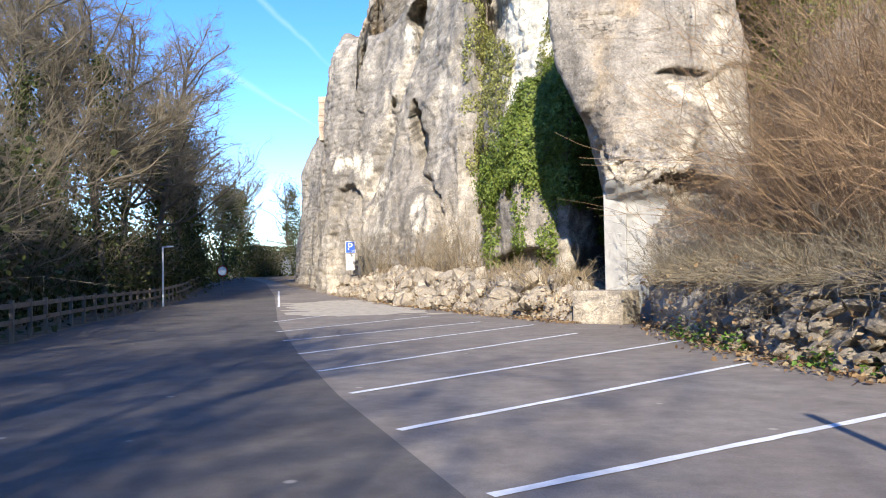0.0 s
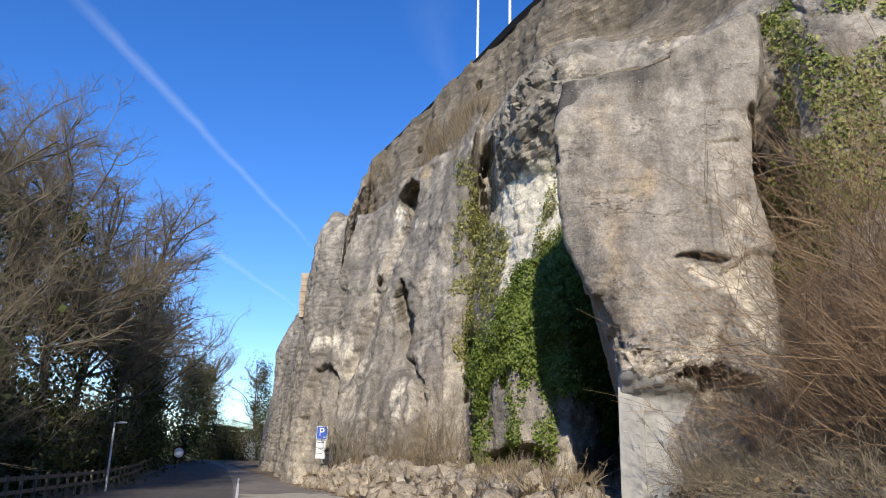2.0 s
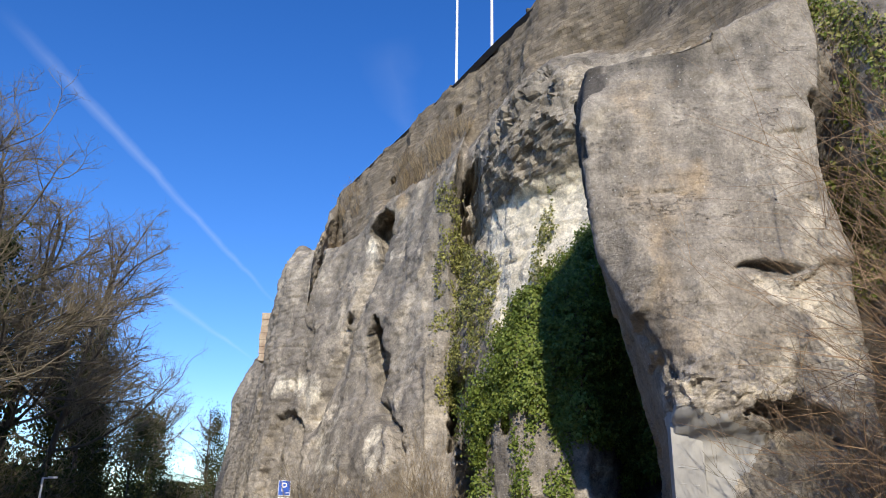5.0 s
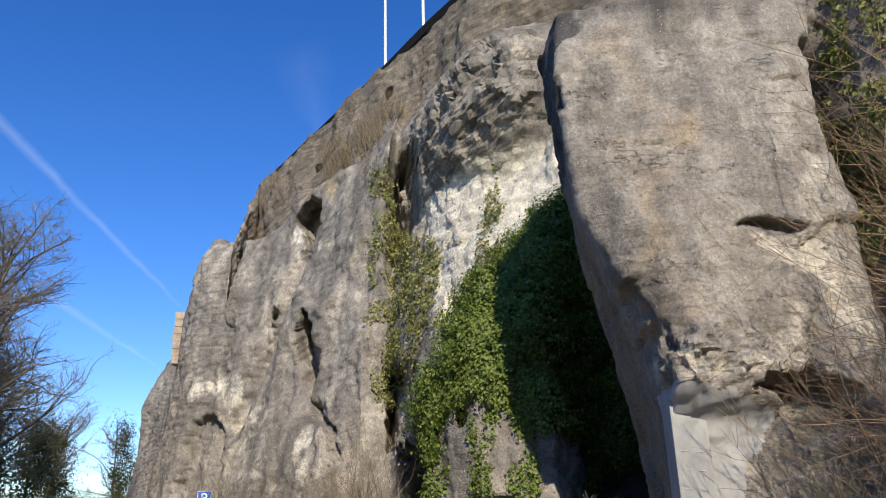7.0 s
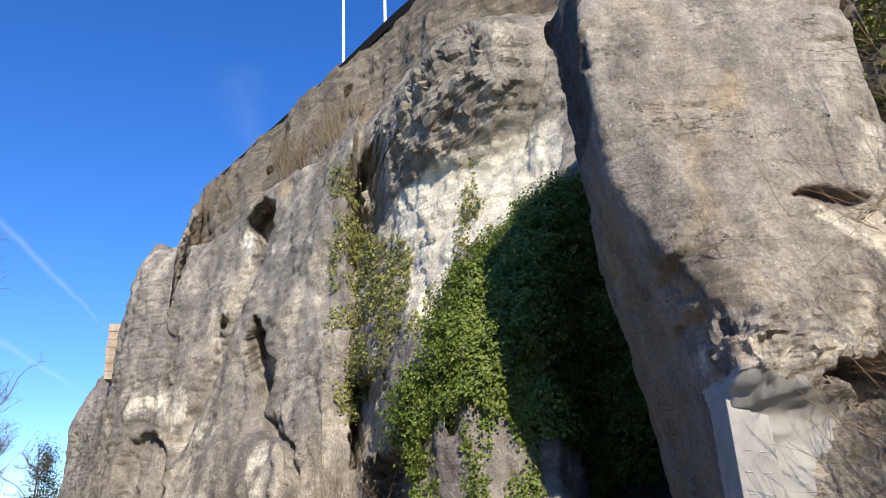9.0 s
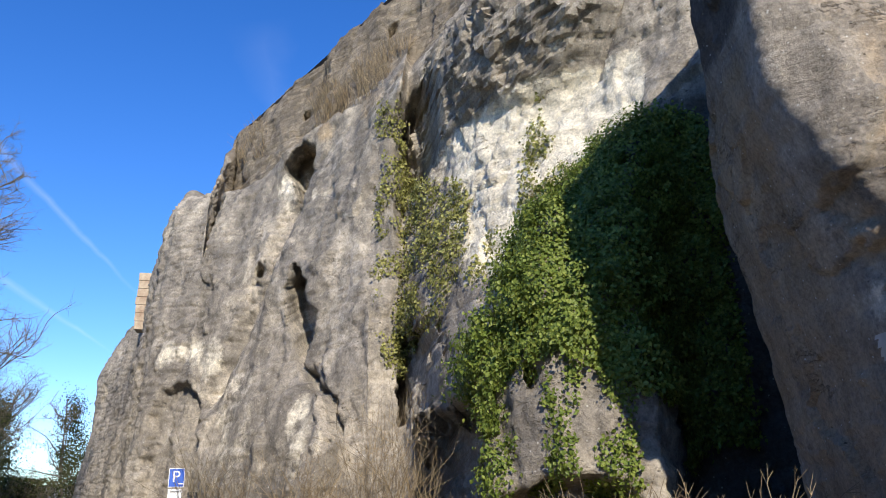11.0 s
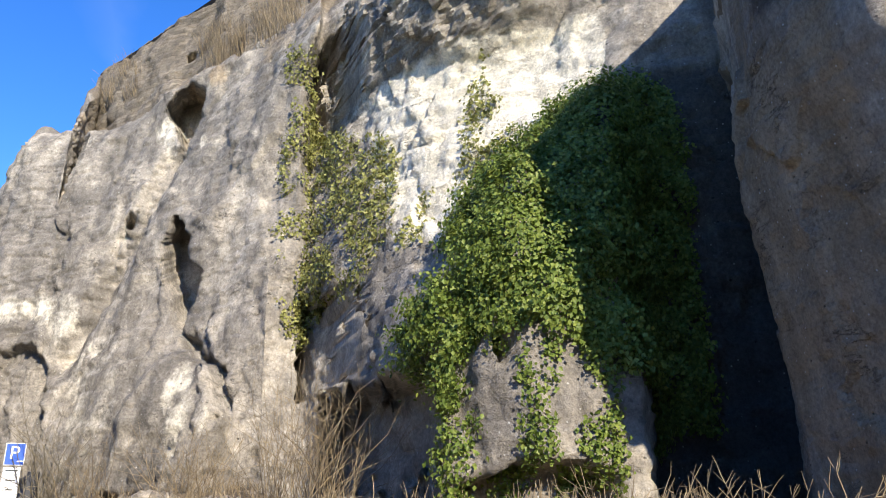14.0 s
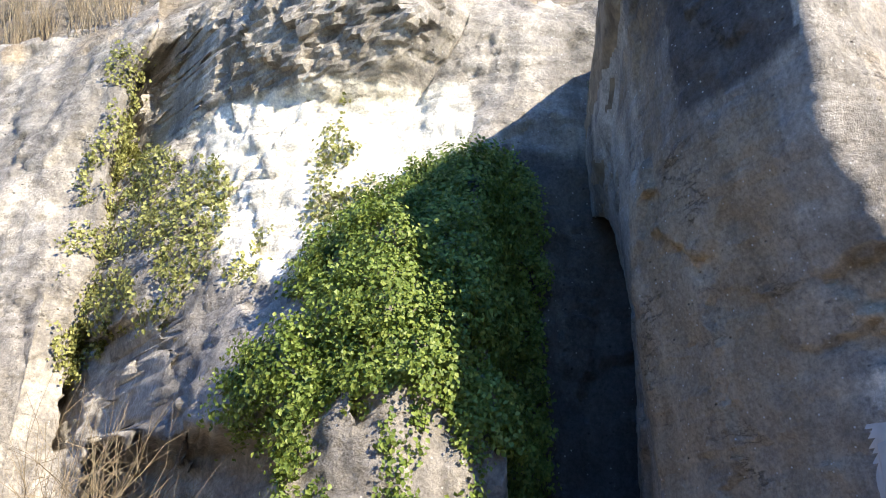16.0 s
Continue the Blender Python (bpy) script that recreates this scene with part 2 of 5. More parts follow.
def hash3(ix, iy, iz, seed):
    n = (ix * 374761393 + iy * 668265263 + iz * 2147483647 + seed * 1274126177) & 0xFFFFFFFF
    n = ((n ^ (n >> 13)) * 1274126177) & 0xFFFFFFFF
    n = ((n ^ (n >> 16)) * 2246822519) & 0xFFFFFFFF
    return ((n ^ (n >> 15)) & 0xFFFFFF) / float(0xFFFFFF)


def vnoise(p, seed=0):
    """Smooth value noise in -1 .. 1 for an array of points."""
    i = np.floor(p).astype(np.int64)
    f = p - i
    f = f * f * (3 - 2 * f)
    out = 0
    for dx in (0, 1):
        for dy in (0, 1):
            for dz in (0, 1):
                w = (f[..., 0] if dx else 1 - f[..., 0]) * (f[..., 1] if dy else 1 - f[..., 1]) * (f[..., 2] if dz else 1 - f[..., 2])
                out = out + w * hash3(i[..., 0] + dx, i[..., 1] + dy, i[..., 2] + dz, seed)
    return out * 2 - 1


def fbm(p, octaves=4, seed=0, gain=0.5):
    out, amp = 0, 1.0
    for k in range(octaves):
        out = out + amp * vnoise(p * 2.03 ** k + 17.3 * k, seed + k)
        amp *= gain
    return out


def smooth01(a):
    a = np.clip(a, 0, 1)
    return a * a * (3 - 2 * a)


def ground_z(x, y):
    """The lie of the land: level by the car park, rising along the road beyond."""
    return 1.9 * smooth01((np.asarray(y, float) - 38) / 75.0)


def blur(a, n, axis):
    if n < 1:
        return a
    k = np.ones(2 * n + 1) / (2 * n + 1)
    pad = [(0, 0)] * a.ndim
    pad[axis] = (n, n)
    return np.apply_along_axis(lambda v: np.convolve(v, k, "valid"), axis, np.pad(a, pad, "edge"))


def loft(ribs, cell, rows, cap):
    """A sheet of rock hung over upright profiles, from left to right; each profile lists (z, x, y) from the foot up."""
    prof = []
    for rib in ribs:
        r = np.array(rib, float)
        t = np.linspace(r[0, 0], r[-1, 0], rows)
        prof.append(np.stack([np.interp(t, r[:, 0], r[:, 1]), np.interp(t, r[:, 0], r[:, 2]), t], -1))
    prof = np.array(prof)
    prof = np.concatenate([blur(prof[..., :2], 3, 1), prof[..., 2:]], -1)
    gap = np.linalg.norm(np.diff(prof, axis=0), axis=-1).mean(1)
    at = np.concatenate([[0], np.cumsum(gap)])
    n = int(at[-1] / cell)
    s = np.linspace(0, at[-1], n)
    out = np.empty((n, rows, 3))
    for j in range(rows):
        for k in range(3):
            out[:, j, k] = np.interp(s, at, prof[:, j, k])
    out = blur(out, max(1, int(0.22 / cell)), 0)
    top = out[:, -1:, :]
    c = np.array([(0, 0, 0)] + list(cap), float)
    t = np.linspace(0, len(c) - 1, 34)[1:]
    run = np.stack([np.interp(t, np.arange(len(c)), c[:, k]) for k in range(3)], -1)
    return np.concatenate([out, top + run[None]], 1)


def normals(g):
    du = np.gradient(g, axis=0)
    dv = np.gradient(g, axis=1)
    n = np.cross(du, dv)
    return n / (np.linalg.norm(n, axis=-1, keepdims=True) + 1e-9)


def facets(p, seed):
    """Broken planes: each point takes the tilt of the nearest of many scattered cells."""
    i = np.floor(p).astype(np.int64)
    best = np.full(p.shape[:-1], 9.0)
    out = np.zeros(p.shape[:-1])
    for dx in (-1, 0, 1):
        for dy in (-1, 0, 1):
            for dz in (-1, 0, 1):
                c = [i[..., 0] + dx, i[..., 1] + dy, i[..., 2] + dz]
                q = [p[..., k] - c[k] - hash3(*c, seed + k) for k in range(3)]
                d = q[0] ** 2 + q[1] ** 2 + q[2] ** 2
                tilt = sum(q[k] * (hash3(*c, seed + 7 + k) - 0.5) for k in range(3)) + 0.35 * (hash3(*c, seed + 11) - 0.5)
                out = np.where(d < best, tilt, out)
                best = np.minimum(best, d)
    return out


def roughen(g, amount, seed, bed=0.12, broken=0.36):
    n = normals(g)
    n = np.stack([blur(n[..., k], 2, 0) for k in range(3)], -1)
    big = fbm(g * np.array([0.16, 0.16, 0.10]), 3, seed)
    mid = fbm(g * np.array([0.55, 0.55, 0.28]), 4, seed + 20)
    small = fbm(g * np.array([2.4, 2.4, 3.0]), 3, seed + 60)
    beds = np.abs(fbm(g * np.array([0.25, 0.25, 2.2]), 3, seed + 80))
    flute = 1 - np.abs(fbm(g * np.array([0.23, 0.23, 0.055]), 3, seed + 120)) * 1.6
    warp = g + 0.5 * np.stack([fbm(g * 0.8, 3, seed + 140 + k) for k in range(3)], -1)
    rock = facets(warp * np.array([0.42, 0.42, 0.26]), seed + 160) + 0.4 * facets(warp * np.array([1.1, 1.1, 0.9]), seed + 180)
    d = amount * (0.32 * (flute - 0.35) * (amount > 0.5) * smooth01((0.5 - g[..., 0]) / 2.0) + 0.34 * big + 0.13 * mid + 0.06 * small) + broken * rock
    return g + n * (d - bed * np.clip(0.25 - beds, 0, 1) * 3)[..., None]


def within(g, outline, soft):
    """How far inside an outline in x and z each point lies: 0 outside, 1 inside, with a soft rim."""
    o = np.array(outline, float)
    px, pz = g[..., 0], g[..., 2]
    far = np.full(px.shape, 1e9)
    odd = np.zeros(px.shape, bool)
    for (ax, az), (bx, bz) in zip(o, np.roll(o, -1, 0)):
        ex, ez = bx - ax, bz - az
        t = np.clip(((px - ax) * ex + (pz - az) * ez) / (ex * ex + ez * ez + 1e-9), 0, 1)
        far = np.minimum(far, np.hypot(px - ax - t * ex, pz - az - t * ez))
        if abs(ez) > 1e-9:
            odd ^= ((az > pz) != (bz > pz)) & (px < ex * (pz - az) / ez + ax)
    return smooth01(np.where(odd, far, -far) / soft + 0.5)


def cut(g, outline, y, depth, inward, soft=0.18, jag=0.15, reach=4.0, seed=15):
    """A hole or recess of the given outline, run into the rock."""
    w = np.array(inward, float)
    w = w / np.linalg.norm(w)
    q = g + jag * np.stack([fbm(g * 1.5, 3, seed), 0 * g[..., 0], fbm(g * 1.5, 3, seed + 3)], -1)
    k = within(q, outline, soft) * (np.abs(g[..., 1] - y) < reach)
    return g + (k * depth)[..., None] * w


def carve(g, centre, half, depth, inward, lean=0.0, jag=0.25, seed=5):
    """A hollow: half width and half height across the face, its depth into the rock."""
    c = np.array(centre, float)
    w = np.array(inward, float)
    w = w / np.linalg.norm(w)
    side = np.array([w[1], -w[0], 0.0])
    q = g - c
    u = (q @ side) - lean * q[..., 2]
    v = q[..., 2]
    near = np.abs(q @ w) < max(5.0, 3 * half[0])
    r = np.sqrt((u / half[0]) ** 2 + (v / half[1]) ** 2) + jag * fbm(g * 1.1, 3, seed)
    k = smooth01((1.15 - r) / 0.35) * near
    return g + (k * depth)[..., None] * w


def sheet(name, g, mat):
    a, b = g.shape[:2]
    i = np.arange(a * b).reshape(a, b)
    f = np.stack([i[:-1, :-1], i[1:, :-1], i[1:, 1:], i[:-1, 1:]], -1).reshape(-1, 4)
    return ob_mesh(name, g.reshape(-1, 3).tolist(), f.tolist(), mat, True)


# ---- ground, road, car park ----


def strip(name, left, right, mat, lift, step=1.0):
    """A band of ground between two plan lines that run side by side."""
    l, r = np.array(left, float), np.array(right, float)
    t = np.linspace(0, 1, int(200 / step))
    k = np.linspace(0, 1, len(l))
    lx = np.stack([np.interp(t, k, l[:, 0]), np.interp(t, k, l[:, 1])], -1)
    rx = np.stack([np.interp(t, k, r[:, 0]), np.interp(t, k, r[:, 1])], -1)
    w = np.linspace(0, 1, 9)[None, :, None]
    p = lx[:, None] * (1 - w) + rx[:, None] * w
    z = ground_z(p[..., 0], p[..., 1]) + lift
    return sheet(name, np.concatenate([p, z[..., None]], -1), mat)


gx = np.concatenate([np.linspace(-1500, -70, 12), np.linspace(-60, 60, 61), np.linspace(70, 1500, 12)])
gy = np.concatenate([np.linspace(-1500, -40, 12), np.linspace(-30, 130, 81), np.linspace(150, 1500, 12)])
GX, GY = np.meshgrid(gx, gy, indexing="ij")
GZ = ground_z(GX, GY) - 0.03
ground = sheet("ground", np.stack([GX, GY, GZ], -1), EARTH)
tagged(ground, "brown earth covered with leaf litter", "ground", kind="structure")

ROAD_R = [(4.5, -30), (2.8, -4), (0.62, 3.8), (-1.2, 8.5), (-3.15, 14.2), (-6.6, 25.2), (-10.7, 39.8), (-15.0, 55), (-22, 77), (-34, 105)]
ROAD_L = [(-1.5, -30), (-4.6, -4), (-7.4, 3.6), (-8.8, 8.4), (-10.4, 14.0), (-13.8, 25.2), (-17.3, 39.5), (-21.5, 55), (-28, 77), (-39, 105)]
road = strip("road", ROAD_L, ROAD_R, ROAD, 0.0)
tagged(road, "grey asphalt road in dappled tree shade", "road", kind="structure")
PARK_R = [(9, -30), (8, -4), (7.0, 3.6), (6.4, 8.4), (6.2, 14.0), (4.6, 25.2), (-2.2, 39.5), (-10.5, 55), (-20.5, 77), (-33, 105)]
park = strip("pavement", ROAD_R, PARK_R, ASPHALT, -0.004)
tagged(park, "worn grey asphalt of the car park", "car park", kind="structure")

# ---- cliff ----
MAIN = [
    [(-1, -14, 125), (8, -14, 125), (15, -14, 125)],
    [(-1, -19.5, 96), (8, -18.5, 95), (14, -17, 96)],
    [(-1, -20.5, 82), (3, -19.8, 82), (8, -19, 81), (13, -19.3, 82), (16, -18.3, 83)],
    [(-1, -15.5, 70), (6, -15, 70), (12, -14.8, 72), (18, -14, 74)],
    [(-1, -12.6, 58), (3, -12.3, 58.3), (8, -12.1, 60), (12, -12.2, 62), (17, -12.2, 62.5), (20.5, -11.9, 62.5), (22.8, -11, 65)],
    [(-1, -10, 55.5), (5, -9.9, 56), (9, -9.6, 57.5), (14, -9.3, 58.3), (20, -9.3, 60), (21.6, -9.4, 61.2), (22.1, -9.6, 66)],
    [(-1, -9.0, 54.6), (5, -8.9, 55.2), (9, -8.7, 56.6), (14, -8.5, 57.5), (20, -8.5, 59.4), (21.7, -8.6, 60.6), (22.3, -8.8, 68.4), (29.8, -8.8, 70)],
    [(-1, -7.5, 53), (6, -7.3, 54), (11, -7, 55), (16, -6.8, 56.5), (20.6, -6.9, 58.4), (21.8, -7.0, 59.6), (22.6, -7.3, 64.5), (26, -7.5, 66), (30.1, -7.6, 68.4)],
    [(-1, -4.8, 50), (5, -4.9, 50.5), (10, -5, 53), (14.3, -5.9, 54.2), (20, -5, 56), (22.4, -5, 56.8), (23.2, -5.1, 59.5), (25, -5.2, 61), (30.8, -5.6, 64.9)],
    [(-1, -3, 47), (4.7, -2.5, 47.2), (9.5, -3.2, 51.2), (14, -3.8, 52), (21.2, -3.6, 55), (23.1, -3.6, 55.4), (23.7, -3.6, 57.8), (25, -3.4, 59), (31, -2.9, 60.3)],
    [(-1, -1.2, 45), (4, -1, 45.5), (10, -0.9, 46.3), (17, -1.3, 49.5), (22, -1, 51.6), (23.8, -1.1, 52.6), (24.4, -1.2, 54.8), (26, -1.2, 55.5), (31.7, -0.5, 56.3)],
    [(-1, 0.3, 43.5), (8.2, 0.2, 46.4), (12, 0.4, 46.6), (19.9, 0.3, 47.5), (22, 0.7, 46), (24, 1, 48), (28, 2, 51), (32.3, 1.5, 53)],
    [(-1, 0.45, 43), (8, 0.5, 46.4), (13, 0.8, 46.8), (16, 1.0, 48.5), (21, 1.2, 49), (23, 1.2, 48), (26, 2, 50.5), (32.6, 2.4, 51.5)],
    [(-1, 0.6, 40), (6, 1, 41), (11, 1.6, 42.5), (16.1, 2.2, 44.1), (17.3, 2.4, 43.9), (18.3, 2.3, 42.8), (20, 2.0, 42.2), (21.6, 1.6, 44.4), (23.5, 2.5, 43.5), (27, 3.8, 48), (33, 3.4, 50)],
    [(-1, 0.7, 33.6), (4.3, 1.1, 34.2), (6, 1.3, 34.6), (7.6, 1.8, 35), (8.6, 2.2, 38), (11.1, 3, 39.8), (15.1, 3, 41.2), (17.2, 3, 41.8), (18.2, 3.1, 40.6), (20, 3.2, 38.7), (21.8, 3.3, 38.9), (23, 3.6, 40), (27, 5, 45), (33.4, 5.2, 47)],
    [(-1, 2.2, 31.4), (3, 2.3, 31.8), (6.4, 2.4, 32.5), (8.5, 2.6, 33.2), (10.2, 3.1, 34), (11.4, 4, 37.6), (16, 5.2, 39.1), (17.1, 5.6, 38.7), (18, 5.4, 37.6), (19.6, 5.2, 36.0), (21.6, 5.1, 36.0), (23.4, 4.9, 38), (27, 7, 43.5), (33.6, 7.5, 43.2)],
    [(-1, 4.4, 30.6), (4.8, 4.4, 31.2), (9, 4.6, 32.6), (11.5, 5.5, 33.3), (12.8, 6, 34), (14, 6.4, 36.4), (17.3, 7, 37.6), (20, 7.5, 36), (23, 8, 37), (27, 10, 42), (33.6, 10.5, 38.5)],
    [(-1, 6.8, 33.5), (8, 6.6, 34), (14, 7.5, 34.5), (20, 9, 34), (24, 11, 36), (33.6, 15, 31)],
    [(-1, 10, 33), (8, 10, 33), (14, 11, 32), (20, 13, 31), (26, 15, 31), (33.6, 20, 23)],
    [(-1, 26, 20), (33.6, 30, 8)],
]
FRONT = [
    [(-1, 8.2, 30.6), (8, 8.2, 30.4), (11.5, 9.0, 31.5)],
    [(-1, 7.0, 29.4), (8, 6.4, 29.2), (12.5, 7.0, 30)],
    [(-1, 6.4, 28.6), (4, 6, 28.6), (8, 5.0, 28.4), (10.2, 5.15, 28.2), (13.8, 5.5, 28.6)],
    [(-1, 5.5, 26.3), (4, 5.3, 26.3), (6.5, 4.7, 26.3), (8.4, 4.2, 26.5), (9.6, 3.9, 26.3), (11.3, 3.55, 26.2), (13, 3.45, 26.2), (14.5, 3.6, 27)],
    [(-1, 4.8, 23.8), (3.9, 4.8, 23.8), (4.35, 4.5, 22.9), (5.0, 4.6, 23.0), (5.6, 4.6, 23.1), (6.2, 4.3, 23.4), (8.5, 3.3, 23.9), (10.5, 3.05, 23.7), (12.5, 3.0, 23.7), (14.3, 3.4, 24.5)],
    [(-1, 5.3, 23.4), (3.95, 5.3, 23.4), (4.3, 4.95, 22.5), (5.7, 5, 22.5), (9, 4.0, 23.2), (12, 3.85, 23.35), (14.3, 4.5, 23.8)],
    [(-1, 6.6, 23.2), (3.7, 6.5, 23.2), (4.15, 6.4, 22.5), (7.6, 6.1, 22.5), (11.85, 5.6, 23.1), (14.4, 5.8, 23.4)],
    [(-1, 8, 23), (3.0, 7.9, 22.9), (3.5, 7.8, 22.35), (7.6, 7.7, 22.4), (11.4, 8, 22.3), (15.5, 7.8, 23.4)],
    [(-1, 9.3, 22.6), (8, 9.2, 22.5), (10.5, 8.7, 22.6), (14, 9.3, 22.8), (16.5, 9.6, 23.6)],
    [(-1, 9.8, 26), (8, 9.8, 27), (12, 9.6, 26.5), (14, 9.9, 23.8), (16, 10.2, 24.5)],
    [(-1, 11, 22.3), (9, 10.9, 22.3), (14.5, 10.6, 22.2), (18, 11.5, 24)],
    [(-1, 18, 18), (10, 18, 18.2), (19, 18.5, 21)],
    [(-1, 30, 10), (19, 30, 14)],
]
IN_LEFT = (0.5, 0.86, 0)
IN_FRONT = (0.1, 1, 0)
main_grid = loft(MAIN, 0.14, 270, [(1, 3, 0.1), (6, 14, 0.3), (20, 30, 0.2)])
main_grid = roughen(main_grid, 0.9, 3)
nose = np.exp(-((main_grid[..., 0] - 3.8) / 2.6) ** 2 - ((main_grid[..., 2] - 20.8) / 3.0) ** 2) * (main_grid[..., 1] < 47)
craggy = 0.9 * facets(main_grid * np.array([0.5, 0.5, 0.6]), 205) + 0.7 * facets(main_grid * np.array([1.1, 1.1, 1.6]), 207) + 0.07 * fbm(main_grid * 3.0, 3, 209)
ledges = np.exp(-((main_grid[..., 0] - 4.0) / 2.6) ** 2 - ((main_grid[..., 2] - 14) / 3.0) ** 2) * 0.35 * facets(main_grid * np.array([0.7, 0.7, 2.2]), 211)
main_grid = main_grid + normals(main_grid) * (nose * craggy + ledges)[..., None]
INWARD = (0.06, 1, 0)
# left buttress: the fold beside it, the shallow arch in its foot, the knob below the long cleft
main_grid = cut(main_grid, [(-4.3, 18.6), (-5.6, 15.2), (-6.6, 11.8), (-8.2, 7.8), (-8.0, 7.2), (-6.2, 11.0), (-5.0, 15.0), (-3.9, 18.3)], 55, 0.9, IN_LEFT, 0.9)
main_grid = cut(main_grid, [(-11.5, -1), (-11.3, 7.4), (-10.6, 8.6), (-9.4, 8.7), (-8.7, 7.8), (-8.4, 5), (-8.6, -1)], 57, 0.75, IN_LEFT, 0.25, 0.2)
main_grid = cut(main_grid, [(-5.6, 2), (-5.2, 5.2), (-3.9, 7.3), (-2.9, 7.6), (-2.2, 6.4), (-2.0, 3.6), (-2.6, 2)], 49.5, -0.9, IN_LEFT, 0.7)
main_grid = cut(main_grid, [(-3.5, 8.6), (-2.9, 8.2), (-2.1, 6.4), (-1.9, 5.0), (-2.4, 5.4), (-2.9, 7.2)], 49, 1.0, IN_LEFT, 0.3)
# long cleft and arched hole
main_grid = cut(main_grid, [(-4.08, 14.1), (-3.68, 13.4), (-3.54, 11.8), (-2.95, 11.1), (-3.15, 9.8), (-3.58, 8.4), (-3.85, 10.1), (-4.25, 11.3), (-4.32, 12.9)], 51, 3.0, (0.3, 1, 0.42), 0.16, 0.12)
main_grid = cut(main_grid, [(-4.75, 21.5), (-4.4, 22.2), (-3.8, 22.45), (-3.25, 22.0), (-3.3, 20.4), (-3.75, 18.5), (-3.95, 18.6), (-4.1, 19.8)], 55, 3.0, (0.2, 1, 0.25), 0.16, 0.1)
main_grid = cut(main_grid, [(-6.05, 14.5), (-5.85, 14.9), (-5.6, 14.7), (-5.75, 14.1)], 54.8, 1.3, INWARD, 0.16, 0.05)
main_grid = cut(main_grid, [(-3.75, 26.8), (-3.75, 27.5), (-3.4, 27.5), (-3.4, 26.8)], 60.3, 1.3, INWARD, 0.14, 0.03)
main_grid = cut(main_grid, [(0.95, 28.9), (0.95, 29.7), (1.35, 29.7), (1.35, 28.9)], 53, 1.3, INWARD, 0.14, 0.03)
# narrow cleft beside the nose, slit under the ivy column, cave at the foot
main_grid = cut(main_grid, [(1.15, 21.4), (1.75, 22.2), (1.95, 20), (2.05, 16.9), (1.6, 16.6), (1.1, 17.2), (1.0, 19)], 47, 3.0, INWARD, 0.25, 0.2)
main_grid = cut(main_grid, [(0.55, 9.4), (1.15, 9.0), (1.2, 7.2), (1.0, 5.6), (0.5, 5.4), (0.45, 7)], 43.5, 3.6, INWARD, 0.2, 0.2)
main_grid = cut(main_grid, [(0.7, 5.2), (1.3, 4.9), (1.45, 3.6), (1.3, 1.6), (0.6, 1.4), (0.5, 3.4)], 39, 2.6, (0.5, 1, 0), 0.3, 0.3, 5.0)
main_grid = carve(main_grid, (2.6, 31.6, 2.1), (1.4, 0.5), 1.3, IN_FRONT)
main_grid = carve(main_grid, (1.85, 32.3, 5.25), (0.16, 0.45), 0.9, IN_FRONT, jag=0.1)
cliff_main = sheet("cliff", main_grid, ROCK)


def spread(ob, key, value):
    """Writes a surface condition (fresh, rusty, laid) or painted shade and stain for every point of a rock face."""
    at = ob.data.attributes.new(key, "FLOAT", "POINT")
    at.data.foreach_set("value", np.clip(value, 0, 1).astype(np.float32).ravel())


mx, my, mz = main_grid[..., 0], main_grid[..., 1], main_grid[..., 2]
rag = fbm(main_grid * 0.6, 4, 301)
niche = smooth01((mx - 1.5) / 1.4) * smooth01((7.9 - mx) / 0.8) * smooth01((mz - 8.6) / 1.6) * smooth01((17.9 - mz) / 0.6) * ((my > 35.3) & (my < 46))
cream = np.maximum(within(main_grid, [(-11.6, 10.0), (-11.2, 11.8), (-10.2, 11.2), (-9, 11.0), (-7.9, 10.8), (-7.6, 9.4), (-8.4, 8.8), (-9.2, 10.0)], 1.6) * (my > 54),
                   np.maximum(0.8 * within(main_grid, [(-5.2, 20.4), (-4.3, 21.2), (-3.9, 18), (-4.7, 17.8)], 0.8), 0.55 * within(main_grid, [(-7.4, 2), (-7.6, 8), (-6.6, 11), (-5.4, 9), (-5.6, 2)], 1.6)))
cream = np.maximum(cream, 0.6 * within(main_grid, [(-3.8, 1.0), (-3.9, 6), (-3.2, 7.4), (-2.6, 6), (-2.8, 1.0)], 1.2))
cream = np.maximum(cream, 0.5 * within(main_grid, [(-3.3, 18.6), (-3.0, 17.2), (-2.2, 17.4), (-2.4, 19.0)], 1.0))
spread(cliff_main, "fresh", np.maximum(niche, 0.72 * cream))
cliff_main.data.polygons.foreach_set("use_smooth", (nose[:-1, :-1] < 0.3).ravel())
# deep shade of the alcove, painted into the rock colour
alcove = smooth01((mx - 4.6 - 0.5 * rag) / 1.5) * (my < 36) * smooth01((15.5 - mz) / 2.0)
# shade below the upper overhang, painted weakly on top of the nose
brow_shade = smooth01((mx - 1.0) / 0.6) * smooth01((8.2 - mx) / 1.0) * smooth01((mz - 21.2 - 0.8 * rag) / 1.6) * smooth01((26.5 - mz) / 2.0) * (my < 47)
spread(cliff_main, "shade_stain", np.maximum(alcove, 0.42 * brow_shade))
spread(cliff_main, "rusty", 0.7 * smooth01((mz - 21.5) / 1.0) * smooth01((26 - mz) / 2.0) * (mx < 1.0) * smooth01(rag + 0.6))
off = ((mx + 8.8) * 19.8 + (my - 70.2) * 11.9) / 23.1
spread(cliff_main, "laid", smooth01((off + 2.4 - 0.6 * rag) / 0.8) * smooth01((mz - 22.4 - 0.3 * rag) / 0.6))
